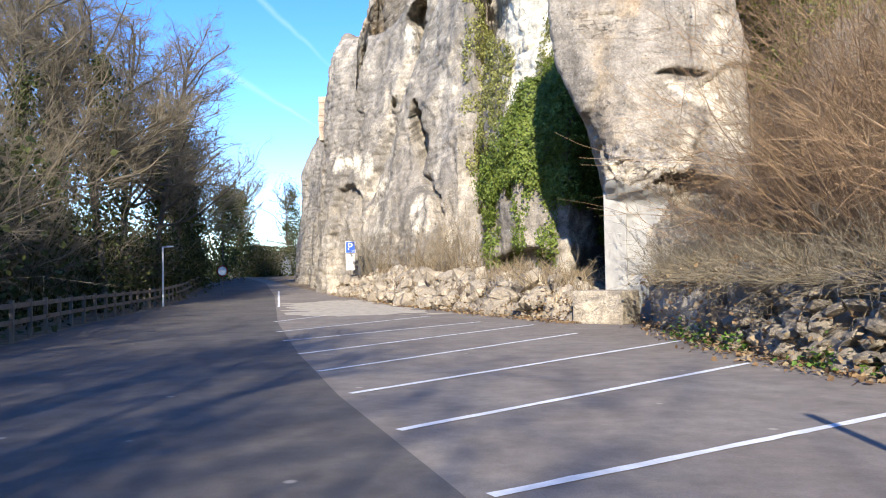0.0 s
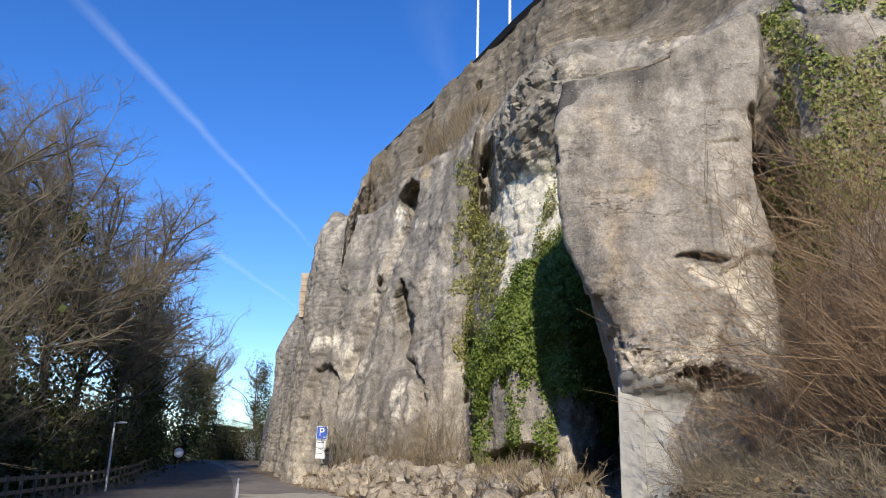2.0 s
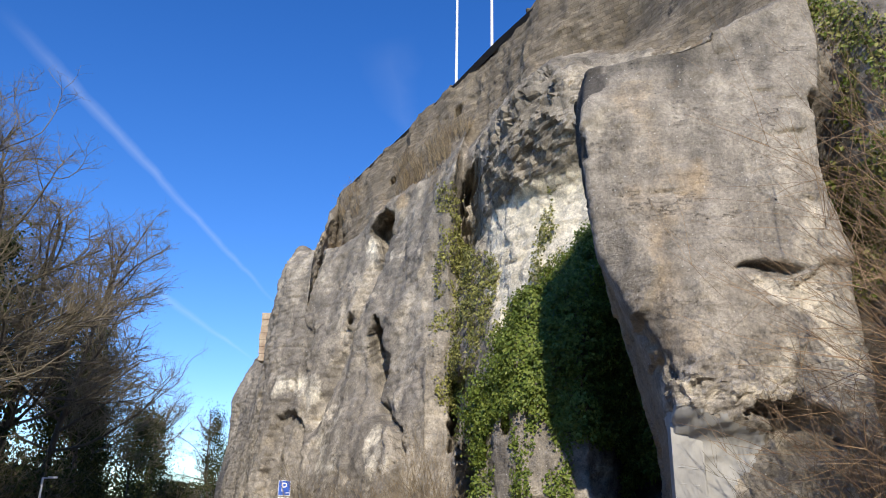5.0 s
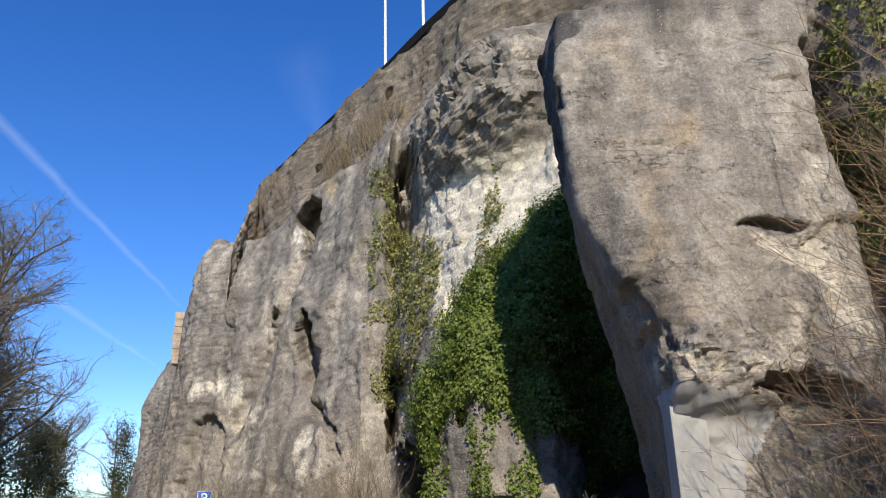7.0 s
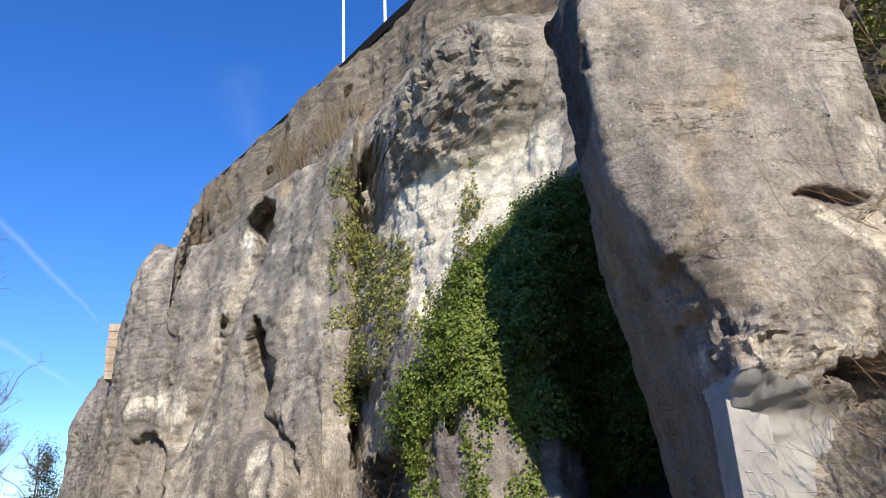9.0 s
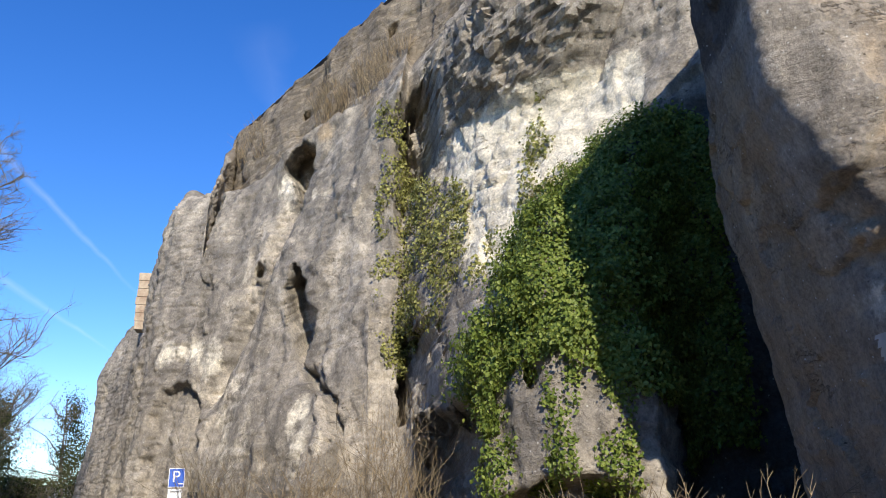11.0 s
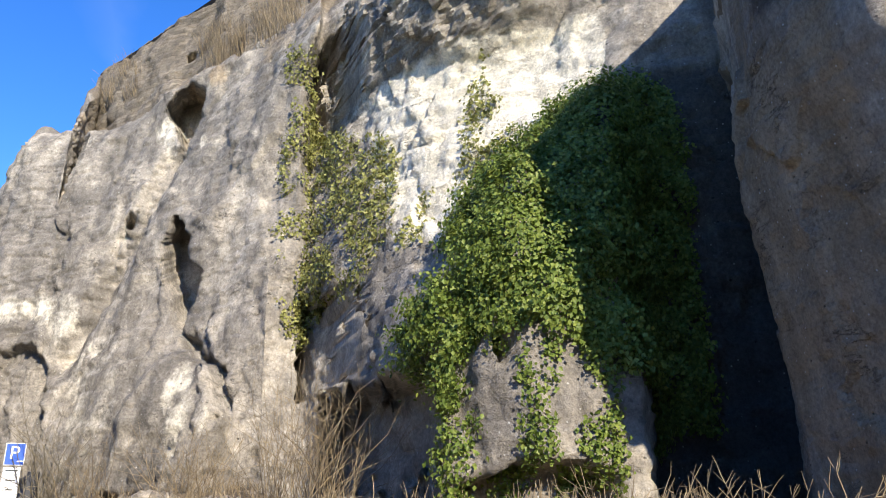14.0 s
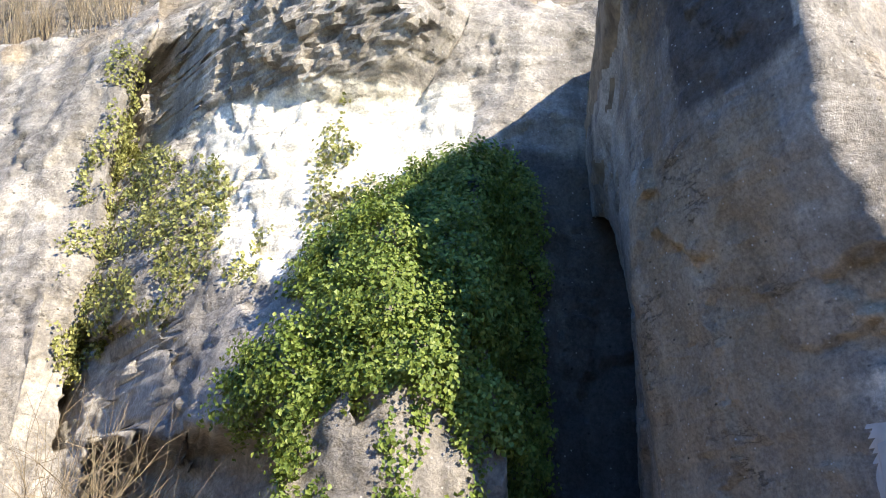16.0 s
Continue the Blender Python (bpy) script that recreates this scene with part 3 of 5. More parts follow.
tagged(cliff_main, "tall weathered grey limestone cliff under an old castle wall", "cliff", kind="structure")

front_grid = loft(FRONT, 0.09, 230, [(0.4, 0.8, 0.5), (3, 3, 2), (9, 7, 5), (16, 12, 9)])
front_grid = roughen(front_grid, 0.26, 9, 0.045, 0.24)
# slot with a pale lip, bedding gaps, undercut at the foot, broken ledge over the pillar
front_grid = cut(front_grid, [(6.1, 7.7), (6.6, 7.8), (7.3, 7.79), (7.85, 7.68), (7.75, 7.52), (7.2, 7.56), (6.7, 7.6)], 22.5, 0.36, (0.1, 1, 0.4), 0.09, 0.07)
for x, z, w, h in ((8.0, 11.35, 0.75, 0.08), (8.2, 12.4, 0.5, 0.05), (7.6, 12.7, 0.35, 0.04), (8.3, 9.5, 0.35, 0.04), (5.0, 9.85, 0.4, 0.04)):
    front_grid = cut(front_grid, [(x - w, z), (x - 0.2 * w, z + h), (x + w, z + 0.6 * h), (x + 0.4 * w, z - 0.4 * h)], 22.6, 0.16, (0.1, 1, 0.3), 0.1, 0.16)
front_grid = cut(front_grid, [(6.15, 4.35), (6.5, 4.6), (7.2, 4.6), (8.2, 4.2), (8.4, 3.3), (7.4, 3.2), (6.9, 3.7)], 22.7, 0.9, (0.15, 1, 0.2), 0.22, 0.25, 1.6)
front_grid = cut(front_grid, [(8.9, 12.6), (9.9, 12.4), (10.5, 10.2), (10.6, 8.4), (9.8, 8.2), (9.4, 10)], 25, 2.4, (0.2, 1, 0), 0.4, 0.2)
rim_band = np.exp(-((front_grid[..., 2] - 5.0 + 0.15 * (front_grid[..., 0] - 4.7)) / 0.55) ** 2) * ((front_grid[..., 0] < 7.4) & (front_grid[..., 1] < 24))
front_grid = front_grid + normals(front_grid) * (rim_band * (0.34 * facets(front_grid * np.array([1.5, 1.5, 2.4]), 221) + 0.12 * fbm(front_grid * 4, 3, 223)))[..., None]
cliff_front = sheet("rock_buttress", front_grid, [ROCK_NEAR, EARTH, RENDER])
mid = front_grid[:-1, :-1]
moss = np.zeros(mid.shape[:2], np.int32)
moss[:, 231:] = fbm(mid[:, 231:] * np.array([0.4, 0.4, 0.8]), 3, 311) > 0.05
coat = (mid[..., 0] > 4.4) & (mid[..., 0] < 6.3 + 0.5 * fbm(mid * 0.8, 3, 313)) & (mid[..., 2] < 4.5 - 0.35 * (mid[..., 0] - 4.7)) & (mid[..., 1] < 24.6)
cliff_front.data.polygons.foreach_set("material_index", np.where(coat, 2, moss).ravel().astype(np.int32))
fx, fy, fz = front_grid[..., 0], front_grid[..., 1], front_grid[..., 2]
rag = fbm(front_grid * 0.7, 4, 303)
lip = within(front_grid, [(6.3, 7.55), (7.7, 7.5), (8.3, 6.9), (7.6, 6.6), (6.9, 7.1)], 0.35)
flank = 0.75 * within(front_grid, [(7.6, 8.5), (8.2, 10), (9.2, 8), (9.4, 4), (8.2, 4)], 1.0)
foot = 0.6 * within(front_grid, [(4.6, 5.2), (6.4, 5.0), (7.6, 6.4), (7.2, 4.6), (5.0, 4.3)], 0.6)
spread(cliff_front, "fresh", np.maximum(np.maximum(lip, flank), foot) * (fy < 25))
# weathering stain on the upper face; shade of side face and left edge painted in
spread(cliff_front, "shade_stain", np.maximum(0.6 * smooth01((fz - 9.5) / 3) * smooth01(rag + 0.5), np.maximum(0.38 * smooth01((fy - 24.0) / 0.8) * (fx < 9), smooth01((4.0 - fx) / 0.4) * smooth01((fz - 9.6) / 0.8) * (fy > 23.9))))
spread(cliff_front, "rusty", np.maximum(0.5 * np.exp(-((fx - 4.7 - 0.5 * rag) / 0.7) ** 2) * (fz > 5.5) * (fz < 13.5) + 0.3 * smooth01(rag), smooth01((fy - 24.2) / 0.8) * smooth01((10.2 - fz) / 1.0) * 0.8 * (fx < 6)))
cliff_front.data.polygons.foreach_set("use_smooth", (rim_band[:-1, :-1] < 0.3).ravel())
tagged(cliff_front, "smooth grey limestone rock buttress with dark stains", "cliff", kind="structure")
# ---- helpers for things ----
rng = np.random.default_rng(7)


class Tubes:
    """Gathers tapered tubes along polylines into one mesh."""

    def __init__(self, sides=3):
        self.runs, self.n = {}, sides

    def add(self, pts, r0, r1):
        self.runs.setdefault(len(pts), []).append((pts, r0, r1))

    def make(self, name, mat, parent=None, smooth=True):
        V, F, base, n = [], [], 0, self.n
        w = np.arange(n) * 2 * math.pi / n
        for m, runs in sorted(self.runs.items()):
            p = np.array([q[0] for q in runs], float)
            r0, r1 = np.array([q[1] for q in runs]), np.array([q[2] for q in runs])
            d = np.gradient(p, axis=1)
            d /= np.linalg.norm(d, axis=2, keepdims=True) + 1e-9
            ref = np.where(np.abs(d[:, :1, 2:]) > 0.8, np.array([0.31, 0.87, 0.38]), np.array([0.0, 0.0, 1.0]))
            a = np.cross(d, np.broadcast_to(ref, d.shape))
            a /= np.linalg.norm(a, axis=2, keepdims=True) + 1e-9
            b = np.cross(d, a)
            rad = r0[:, None] + (r1 - r0)[:, None] * np.linspace(0, 1, m)[None]
            v = p[:, :, None] + rad[..., None, None] * (a[:, :, None] * np.cos(w)[:, None] + b[:, :, None] * np.sin(w)[:, None])
            V.append(v.reshape(-1, 3))
            i = base + np.arange(len(runs) * m * n).reshape(len(runs), m, n)
            k = np.roll(i, -1, axis=2)
            F.append(np.stack([i[:, :-1], k[:, :-1], k[:, 1:], i[:, 1:]], -1).reshape(-1, 4))
            base += len(runs) * m * n
        ob = ob_mesh(name, np.concatenate(V).tolist(), np.concatenate(F).tolist(), mat, smooth)
        if parent is not None:
            ob.parent = parent
        return ob


def bent(p, d, length, n, wob, up=0.0, r=rng):
    """A wandering polyline from p in direction d."""
    x, y, z = float(d[0]), float(d[1]), float(d[2])
    k = 1 / (math.sqrt(x * x + y * y + z * z) + 1e-9)
    x, y, z = x * k, y * k, z * k
    out = [(float(p[0]), float(p[1]), float(p[2]))]
    step = length / n
    for a, b, c in r.normal(0, wob, (n, 3)).tolist():
        x, y, z = x + a, y + b, z + c + up
        k = 1 / math.sqrt(x * x + y * y + z * z)
        x, y, z = x * k, y * k, z * k
        q = out[-1]
        out.append((q[0] + x * step, q[1] + y * step, q[2] + z * step))
    return [np.array(q) for q in out], np.array((x, y, z))


def leaf_mesh(name, pts, nrm, size, mat, parent=None, r=rng, droop=0.4, spread=0.8):
    pts, nrm = np.asarray(pts, float), np.asarray(nrm, float)
    n = len(pts)
    a = nrm + r.normal(0, spread, (n, 3))
    a /= np.linalg.norm(a, axis=1, keepdims=True) + 1e-9
    t = r.normal(0, 1, (n, 3)) - np.array([0, 0, droop])
    t -= a * (t * a).sum(1, keepdims=True)
    t /= np.linalg.norm(t, axis=1, keepdims=True) + 1e-9
    s = np.cross(a, t)
    L = size * r.uniform(0.6, 1.3, (n, 1))
    v = np.stack([pts - t * L * 0.45, pts + s * L * 0.42 - t * L * 0.05 + a * L * 0.1, pts + t * L * 0.6, pts - s * L * 0.42 - t * L * 0.05 + a * L * 0.1], 1)
    i = np.arange(n * 4).reshape(n, 4)
    f = np.concatenate([i[:, [0, 1, 2]], i[:, [0, 2, 3]]])
    ob = ob_mesh(name, v.reshape(-1, 3).tolist(), f.tolist(), mat)
    if parent is not None:
        ob.parent = parent
    return ob


def leaf_material(name, dark, mid, light, gloss=0.45):
    m, nt, b = material(name)
    isl = nt.nodes.new("ShaderNodeNewGeometry").outputs["Random Per Island"]
    c = ramp(nt, isl, [(0.0, dark), (0.5, mid), (1.0, light)])
    big = tex(nt, coords(nt), 0.8, 3)
    c = mix(nt, c, mix(nt, (0.6, 0.6, 0.6), (1.4, 1.4, 1.4), big), 0.7, "MULTIPLY")
    nt.links.new(c, b.inputs["Base Color"])
    b.inputs["Roughness"].default_value = gloss
    b.inputs["Specular IOR Level"].default_value = 0.3
    tr = nt.nodes.new("ShaderNodeBsdfTranslucent")
    nt.links.new(c, tr.inputs[0])
    ms = nt.nodes.new("ShaderNodeMixShader")
    ms.inputs[0].default_value = 0.25
    nt.links.new(b.outputs[0], ms.inputs[1])
    nt.links.new(tr.outputs[0], ms.inputs[2])
    nt.links.new(ms.outputs[0], nt.nodes["Material Output"].inputs[0])
    return m


def twig_material(name, dark, light):
    m, nt, b = material(name)
    isl = nt.nodes.new("ShaderNodeNewGeometry").outputs["Random Per Island"]
    c = ramp(nt, isl, [(0.0, dark), (1.0, light)])
    c = mix(nt, c, mix(nt, (0.7, 0.7, 0.7), (1.3, 1.3, 1.3), tex(nt, coords(nt), 3, 3)), 0.6, "MULTIPLY")
    nt.links.new(c, b.inputs["Base Color"])
    b.inputs["Roughness"].default_value = 0.8
    return m


IVY = leaf_material("ivy_leaf", (0.085, 0.125, 0.02), (0.155, 0.21, 0.036), (0.265, 0.305, 0.066), 0.5)
IVY_YELLOW = leaf_material("yellowed_ivy_leaf", (0.12, 0.12, 0.03), (0.25, 0.25, 0.07), (0.42, 0.40, 0.14), 0.6)
IVY_TREE = leaf_material("dark_ivy_leaf", (0.022, 0.034, 0.010), (0.055, 0.07, 0.018), (0.11, 0.115, 0.035), 0.75)
BARK = plain_material("grey_brown_bark", (0.10, 0.085, 0.065), 0.9, vary=0.4, scale=4, stretch=(1, 1, 0.2), rel=0.03)
TWIG = twig_material("bare_twig", (0.12, 0.098, 0.062), (0.28, 0.23, 0.15))
SHOOT = twig_material("orange_brown_shoot", (0.16, 0.095, 0.05), (0.40, 0.27, 0.15))
DRY = twig_material("dry_stalk", (0.15, 0.11, 0.065), (0.38, 0.29, 0.17))
WOOD = plain_material("weathered_fence_wood", (0.17, 0.14, 0.105), 0.85, vary=0.3, scale=3, stretch=(1, 1, 0.3))
STONE = rock_material("rubble_stone", (0.64, 0.545, 0.40), (0.42, 0.355, 0.265), (0.19, 0.16, 0.125), 0.5, 0.7, False, scale=1.8, relief=0.08)
BLUE = plain_material("blue_sign_face", (0.02, 0.10, 0.50), 0.35, vary=0.05)
RED = plain_material("red_sign_ring", (0.55, 0.03, 0.03), 0.35, vary=0.05)
DARKGREY = plain_material("dark_metal", (0.03, 0.03, 0.035), 0.5, vary=0.2)
BRICK = plain_material("faded_brick", (0.36, 0.22, 0.14), 0.9, vary=0.35, scale=1.2, spread=(0.42, 0.36, 0.27))


def empty(name, at=(0, 0, 0), label="", category="", group=""):
    ob = new(name)
    ob.location = at
    return tagged(ob, label, category, group)


def box_bm(size, at=(0, 0, 0), bevel=0.0, turn=0.0, taper=1.0):
    bm = bmesh.new()
    bmesh.ops.create_cube(bm, size=1.0)
    for v in bm.verts:
        k = taper if v.co.z > 0 else 1.0
        v.co = Vector((v.co.x * size[0] * k, v.co.y * size[1] * k, v.co.z * size[2]))
    if bevel:
        bmesh.ops.bevel(bm, geom=bm.edges[:], offset=bevel, segments=2, affect="EDGES", profile=0.6)
    bmesh.ops.transform(bm, matrix=pose(*at, 0, 0, turn), verts=bm.verts)
    return bm


def cyl_bm(r0, r1, h, at=(0, 0, 0), n=12, rx=0, ry=0, rz=0):
    bm = bmesh.new()
    bmesh.ops.create_cone(bm, cap_ends=True, segments=n, radius1=r0, radius2=r1, depth=h)
    bmesh.ops.transform(bm, matrix=pose(*at, rx, ry, rz), verts=bm.verts)
    return bm


def part(name, bm, mat, parent=None, label=""):
    me = bpy.data.meshes.new(name)
    bm.to_mesh(me)
    bm.free()
    me.materials.append(mat)
    ob = new(name, me)
    if parent is not None:
        ob.parent = parent
    if label:
        ob["label"] = label
    return ob


# ---- painted lines of the bays ----


def painted_line(a, b, wide, label):
    a, b = np.array(a, float), np.array(b, float)
    d = (b - a) / np.linalg.norm(b - a)
    s = np.array([-d[1], d[0]])
    n = 24
    v, f = [], []
    for k in range(n + 1):
        p = a + (b - a) * k / n
        for side in (-1, 1):
            w = wide / 2 * (1 + 0.12 * rng.normal())
            q = p + s * side * w
            v.append((q[0], q[1], float(ground_z(q[0], q[1])) + 0.006))
    for k in range(n):
        f.append((2 * k + 1, 2 * k, 2 * k + 2, 2 * k + 3))
    ob = ob_mesh("road_marking", v, f, PAINT)
    tagged(ob, label, "road marking", "painted lines on the asphalt", "structure")


for a, b in [((0.78, 3.86), (5.9, 7.4)), ((-0.14, 6.18), (5.17, 11.49)), ((-1.07, 8.64), (5.16, 15.85)), ((-2.05, 11.07), (3.13, 18.38)),
             ((-3.1, 14.0), (2.23, 21.9)), ((-4.31, 17.27), (0.58, 23.7)), ((-5.33, 20.46), (-1.39, 27.7)), ((-6.84, 25.6), (-5.45, 30.6))]:
    painted_line(a, b, 0.12, "white painted parking bay line on grey asphalt")
painted_line((-10.4, 39.3), (-16.6, 62.0), 0.14, "white painted edge line beside the road")

# ---- banks ----


def bank(name, foot, back, height, seed, label, run=0.28):
    """An earth bank between a foot line and a line at the rock behind it."""
    f, b = np.array(foot, float), np.array(back, float)
    t = np.linspace(0, 1, 260)
    k = np.linspace(0, 1, len(f))
    F = np.stack([np.interp(t, k, f[:, 0]), np.interp(t, k, f[:, 1])], -1)
    B = np.stack([np.interp(t, k, b[:, 0]), np.interp(t, k, b[:, 1])], -1)
    H = np.interp(t, np.linspace(0, 1, len(height)), height)
    w = np.linspace(0, 1, 90) ** 1.4
    p = F[:, None] * (1 - w[None, :, None]) + B[:, None] * w[None, :, None]
    z = H[:, None] * smooth01(w / run)[None] * (1 + 0.25 * w[None])
    g = np.concatenate([p, (z + ground_z(p[..., 0], p[..., 1]) - 0.05)[..., None]], -1)
    edge = smooth01(w / 0.1)[None]
    g[..., 2] += edge * (0.28 * fbm(g * 0.7, 3, seed) + 0.10 * fbm(g * 3.0, 2, seed + 5))
    steep = smooth01(w / 0.06) * smooth01((run * 1.5 - w) / 0.1)
    lumps = 1.1 * facets(g * np.array([0.8, 0.8, 1.1]), seed + 9) + 0.7 * facets(g * np.array([2.0, 2.0, 2.4]), seed + 13)
    g = g + normals(g) * (steep[None] * lumps * 0.6)[..., None]
    ob = sheet(name, g, [EARTH, STONE])
    bare = (fbm(g[:-1, :-1] * 0.9, 3, seed + 17) + 1.1 * steep[None, :-1] > 0.55)
    ob.data.polygons.foreach_set("material_index", bare.ravel().astype(np.int32))
    return tagged(ob, label, "bank", kind="structure"), g


LEFT_FOOT = [(3.6, 22.2), (2.4, 24.6), (0.4, 29), (-2.2, 35), (-4.8, 42), (-7.8, 50.5), (-10.6, 55)]
LEFT_BACK = [(6.5, 29.5), (5, 33), (2.5, 34), (0.6, 40), (-1.5, 47), (-5, 53), (-9, 58)]
bank_left, bank_left_g = bank("bank", LEFT_FOOT, LEFT_BACK, [0.9, 1.2, 1.5, 1.6, 1.7, 1.5, 0.5], 31, "stony earth bank with dry leaves below the cliff")
RIGHT_FOOT = [(12, -16), (9.5, -4), (7.9, 3), (6.4, 8.8), (5.75, 11.7), (5.6, 15), (5.5, 20.4)]
RIGHT_BACK = [(28, -8), (24, 2), (20, 12), (19, 18), (14, 22), (9, 23), (6.5, 23.5)]
bank_right, bank_right_g = bank("bank", RIGHT_FOOT, RIGHT_BACK, [1.5, 1.5, 1.5, 1.5, 1.5, 1.5, 1.3], 47, "earth bank under the shrubs covered with leaf litter", 0.1)

# ---- plastered pillar and plinth under the overhang ----
SCRAWL = plain_material("worn_white_paint", (0.47, 0.46, 0.43), 0.85, vary=0.3, scale=6.0, rel=0.0)
pillar = empty("pillar", (5.13, 23.9, 0), "pale rendered pillar under the rock overhang with scrawled paint", "pillar")
part("shaft", box_bm((0.72, 1.0, 4.0), (0, 0, 2.2), 0.04, -14, 0.98), RENDER, pillar)
for k in range(6):
    m = pose(0, 0, 0, 0, 0, -14) @ Vector((-0.17 + 0.3 * (k % 2), -0.50, 0))
    part("scrawl", box_bm((0.13, 0.02, 0.016), (m.x, m.y, 3.2 - 0.28 * (k // 2) - 0.04 * k), 0, -14), SCRAWL, pillar, "faint white paint scrawl")
patch = empty("brick_patch", (0, 0, 0), "remains of a brick lining in the shaded alcove wall", "brickwork")
for row in range(6):
    for col in range(6):
        if rng.uniform() < 0.45:
            continue
        y = 24.4 + 0.27 * col + 0.13 * (row % 2)
        part("brick", box_bm((0.5, 0.24, 0.09), (5.16 + (y - 23.8) * 0.22, y, 2.2 + 0.11 * row), 0.01, -14), BRICK if rng.uniform() < 0.7 else RENDER, patch)
plinth = part("plinth", box_bm((1.7, 1.2, 1.05), (4.5, 22.4, 0.48), 0.08, -38), STONE)
tagged(plinth, "low squared stone plinth at the foot of the rock", "plinth")

# ---- castle wall coping, flagpoles, brick stub ----
cop = Tubes(4)
cop.add([(-8.6, 70.0, 29.85), (-5.4, 64.8, 30.55), (0.4, 55.2, 31.8), (3.7, 49.7, 32.75), (7.7, 43.2, 33.4), (10.6, 38.4, 33.5), (15.2, 31.0, 33.5), (20.2, 22.8, 33.5)], 0.3, 0.3)
coping = cop.make("coping", DARKGREY, None, False)
tagged(coping, "dark slate coping along the top of the castle wall", "coping", kind="structure")
for x, y, z, h in ((1.0, 54.6, 31.4, 16), (3.3, 51.0, 32.2, 16)):
    fp = empty("flagpole", (x, y, z), "tall white flagpole behind the castle wall", "flagpole", "flagpoles on the wall")
    part("pole", cyl_bm(0.11, 0.07, h, (0, 0, h / 2), 12), WHITE, fp)
    part("base", cyl_bm(0.2, 0.16, 0.4, (0, 0, 0.2), 12), DARKGREY, fp)
stub = empty("brick_pier", (-14.6, 73.0, 15.2), "ruined orange brick pier on the cliff edge", "ruin")
for k in range(7):
    part("course", box_bm((1.3 - 0.02 * (k % 3), 1.3, 0.6), (0.04 * rng.normal(), 0, 0.1 + 0.62 * k), 0.04), BRICK, stub)

# ---- stones: dry wall and rubble ----


def stone_meshes(n, seed):
    out = []
    r = random.Random(seed)
    for k in range(n):
        bm = bmesh.new()
        bmesh.ops.create_icosphere(bm, subdivisions=1, radius=0.5)
        for v in bm.verts:
            c = v.co
            m = max(abs(c.x), abs(c.y), abs(c.z))
            c = c.lerp(c * (0.42 / m), 0.75)
            v.co = c * (1 + r.uniform(-0.16, 0.16))
        me = bpy.data.meshes.new("stone")
        bm.to_mesh(me)
        bm.free()
        me.materials.append(STONE)
        out.append(me)
    return out


STONES = stone_meshes(9, 3)


def stone(parent, at, size, seed_turn, tilt=8):
    ob = new("stone", STONES[int(rng.integers(len(STONES)))])
    ob.parent = parent
    ob.matrix_local = pose(*at, rng.normal(0, tilt), rng.normal(0, tilt), seed_turn) @ Matrix.Diagonal((*size, 1))
    return ob


def along(line, n):
    p = np.array(line, float)
    d = np.concatenate([[0], np.cumsum(np.linalg.norm(np.diff(p, axis=0), axis=1))])
    t = np.linspace(0, d[-1], n)
    return np.stack([np.interp(t, d, p[:, 0]), np.interp(t, d, p[:, 1])], -1), d[-1]


dry_wall = empty("stone_wall", (0, 0, 0), "old dry-stone retaining wall, grey and overgrown", "wall")
line, length = along(RIGHT_FOOT[2:], 400)
z = 0.0
for course in range(7):
    h = 0.205 + 0.05 * rng.uniform(-1, 1)
    s = rng.uniform(0, 0.3)
    while s < length - 0.3:
        w = rng.uniform(0.2, 0.62)
        i = min(int((s + w / 2) / length * 399), 397)
        q, d = line[i], line[i + 2] - line[i]
        if rng.uniform() > 0.05 + 0.06 * course:
            stone(dry_wall, (q[0] + 0.16 + 0.10 * course + rng.normal(0, 0.12), q[1] + rng.normal(0, 0.05), z + h / 2 + rng.normal(0, 0.04)), (w * rng.uniform(0.8, 1.3), 0.45, h * rng.uniform(0.8, 1.5)), math.degrees(math.atan2(d[1], d[0])) + rng.normal(0, 20), 20)
        s += w
    z += h * 0.98
rub, rl = along(LEFT_FOOT, 300)
for k in range(120):
    i = int(rng.integers(26, 292))
    q = rub[i]
    big = rng.uniform(0.25, 1.0) ** 1.5
    into = rng.uniform(0.0, 1.6)
    size = 0.35 + 0.9 * big
    ob = new("boulder", STONES[int(rng.integers(len(STONES)))])
    tilt_z = rng.uniform(0, 360)
    ob.matrix_world = pose(q[0] + into * 0.75, q[1] + into * 0.5, 0.05 + min(into, 1.3) * 0.95 + size * 0.1, rng.normal(0, 15), rng.normal(0, 15), tilt_z) @ Matrix.Diagonal((size * 1.2, size, size * 0.8, 1))
    tagged(ob, "pale limestone boulder in the bank below the cliff", "boulder", "boulders of the bank")

# ---- signs ----


def text_mesh(name, body, size, mat, parent, at, depth=0.004):
    cu = bpy.data.curves.new(name, "FONT")
    cu.body, cu.size, cu.align_x, cu.align_y, cu.extrude = body, size, "CENTER", "CENTER", depth
    tmp = bpy.data.objects.new(name, cu)
    scene.collection.objects.link(tmp)
    me = bpy.data.meshes.new_from_object(tmp.evaluated_get(bpy.context.evaluated_depsgraph_get()))
    bpy.data.objects.remove(tmp)
    me.materials.append(mat)
    ob = new(name, me)
    ob.parent = parent
    ob.matrix_local = pose(*at, 90, 0, 0)
    return ob


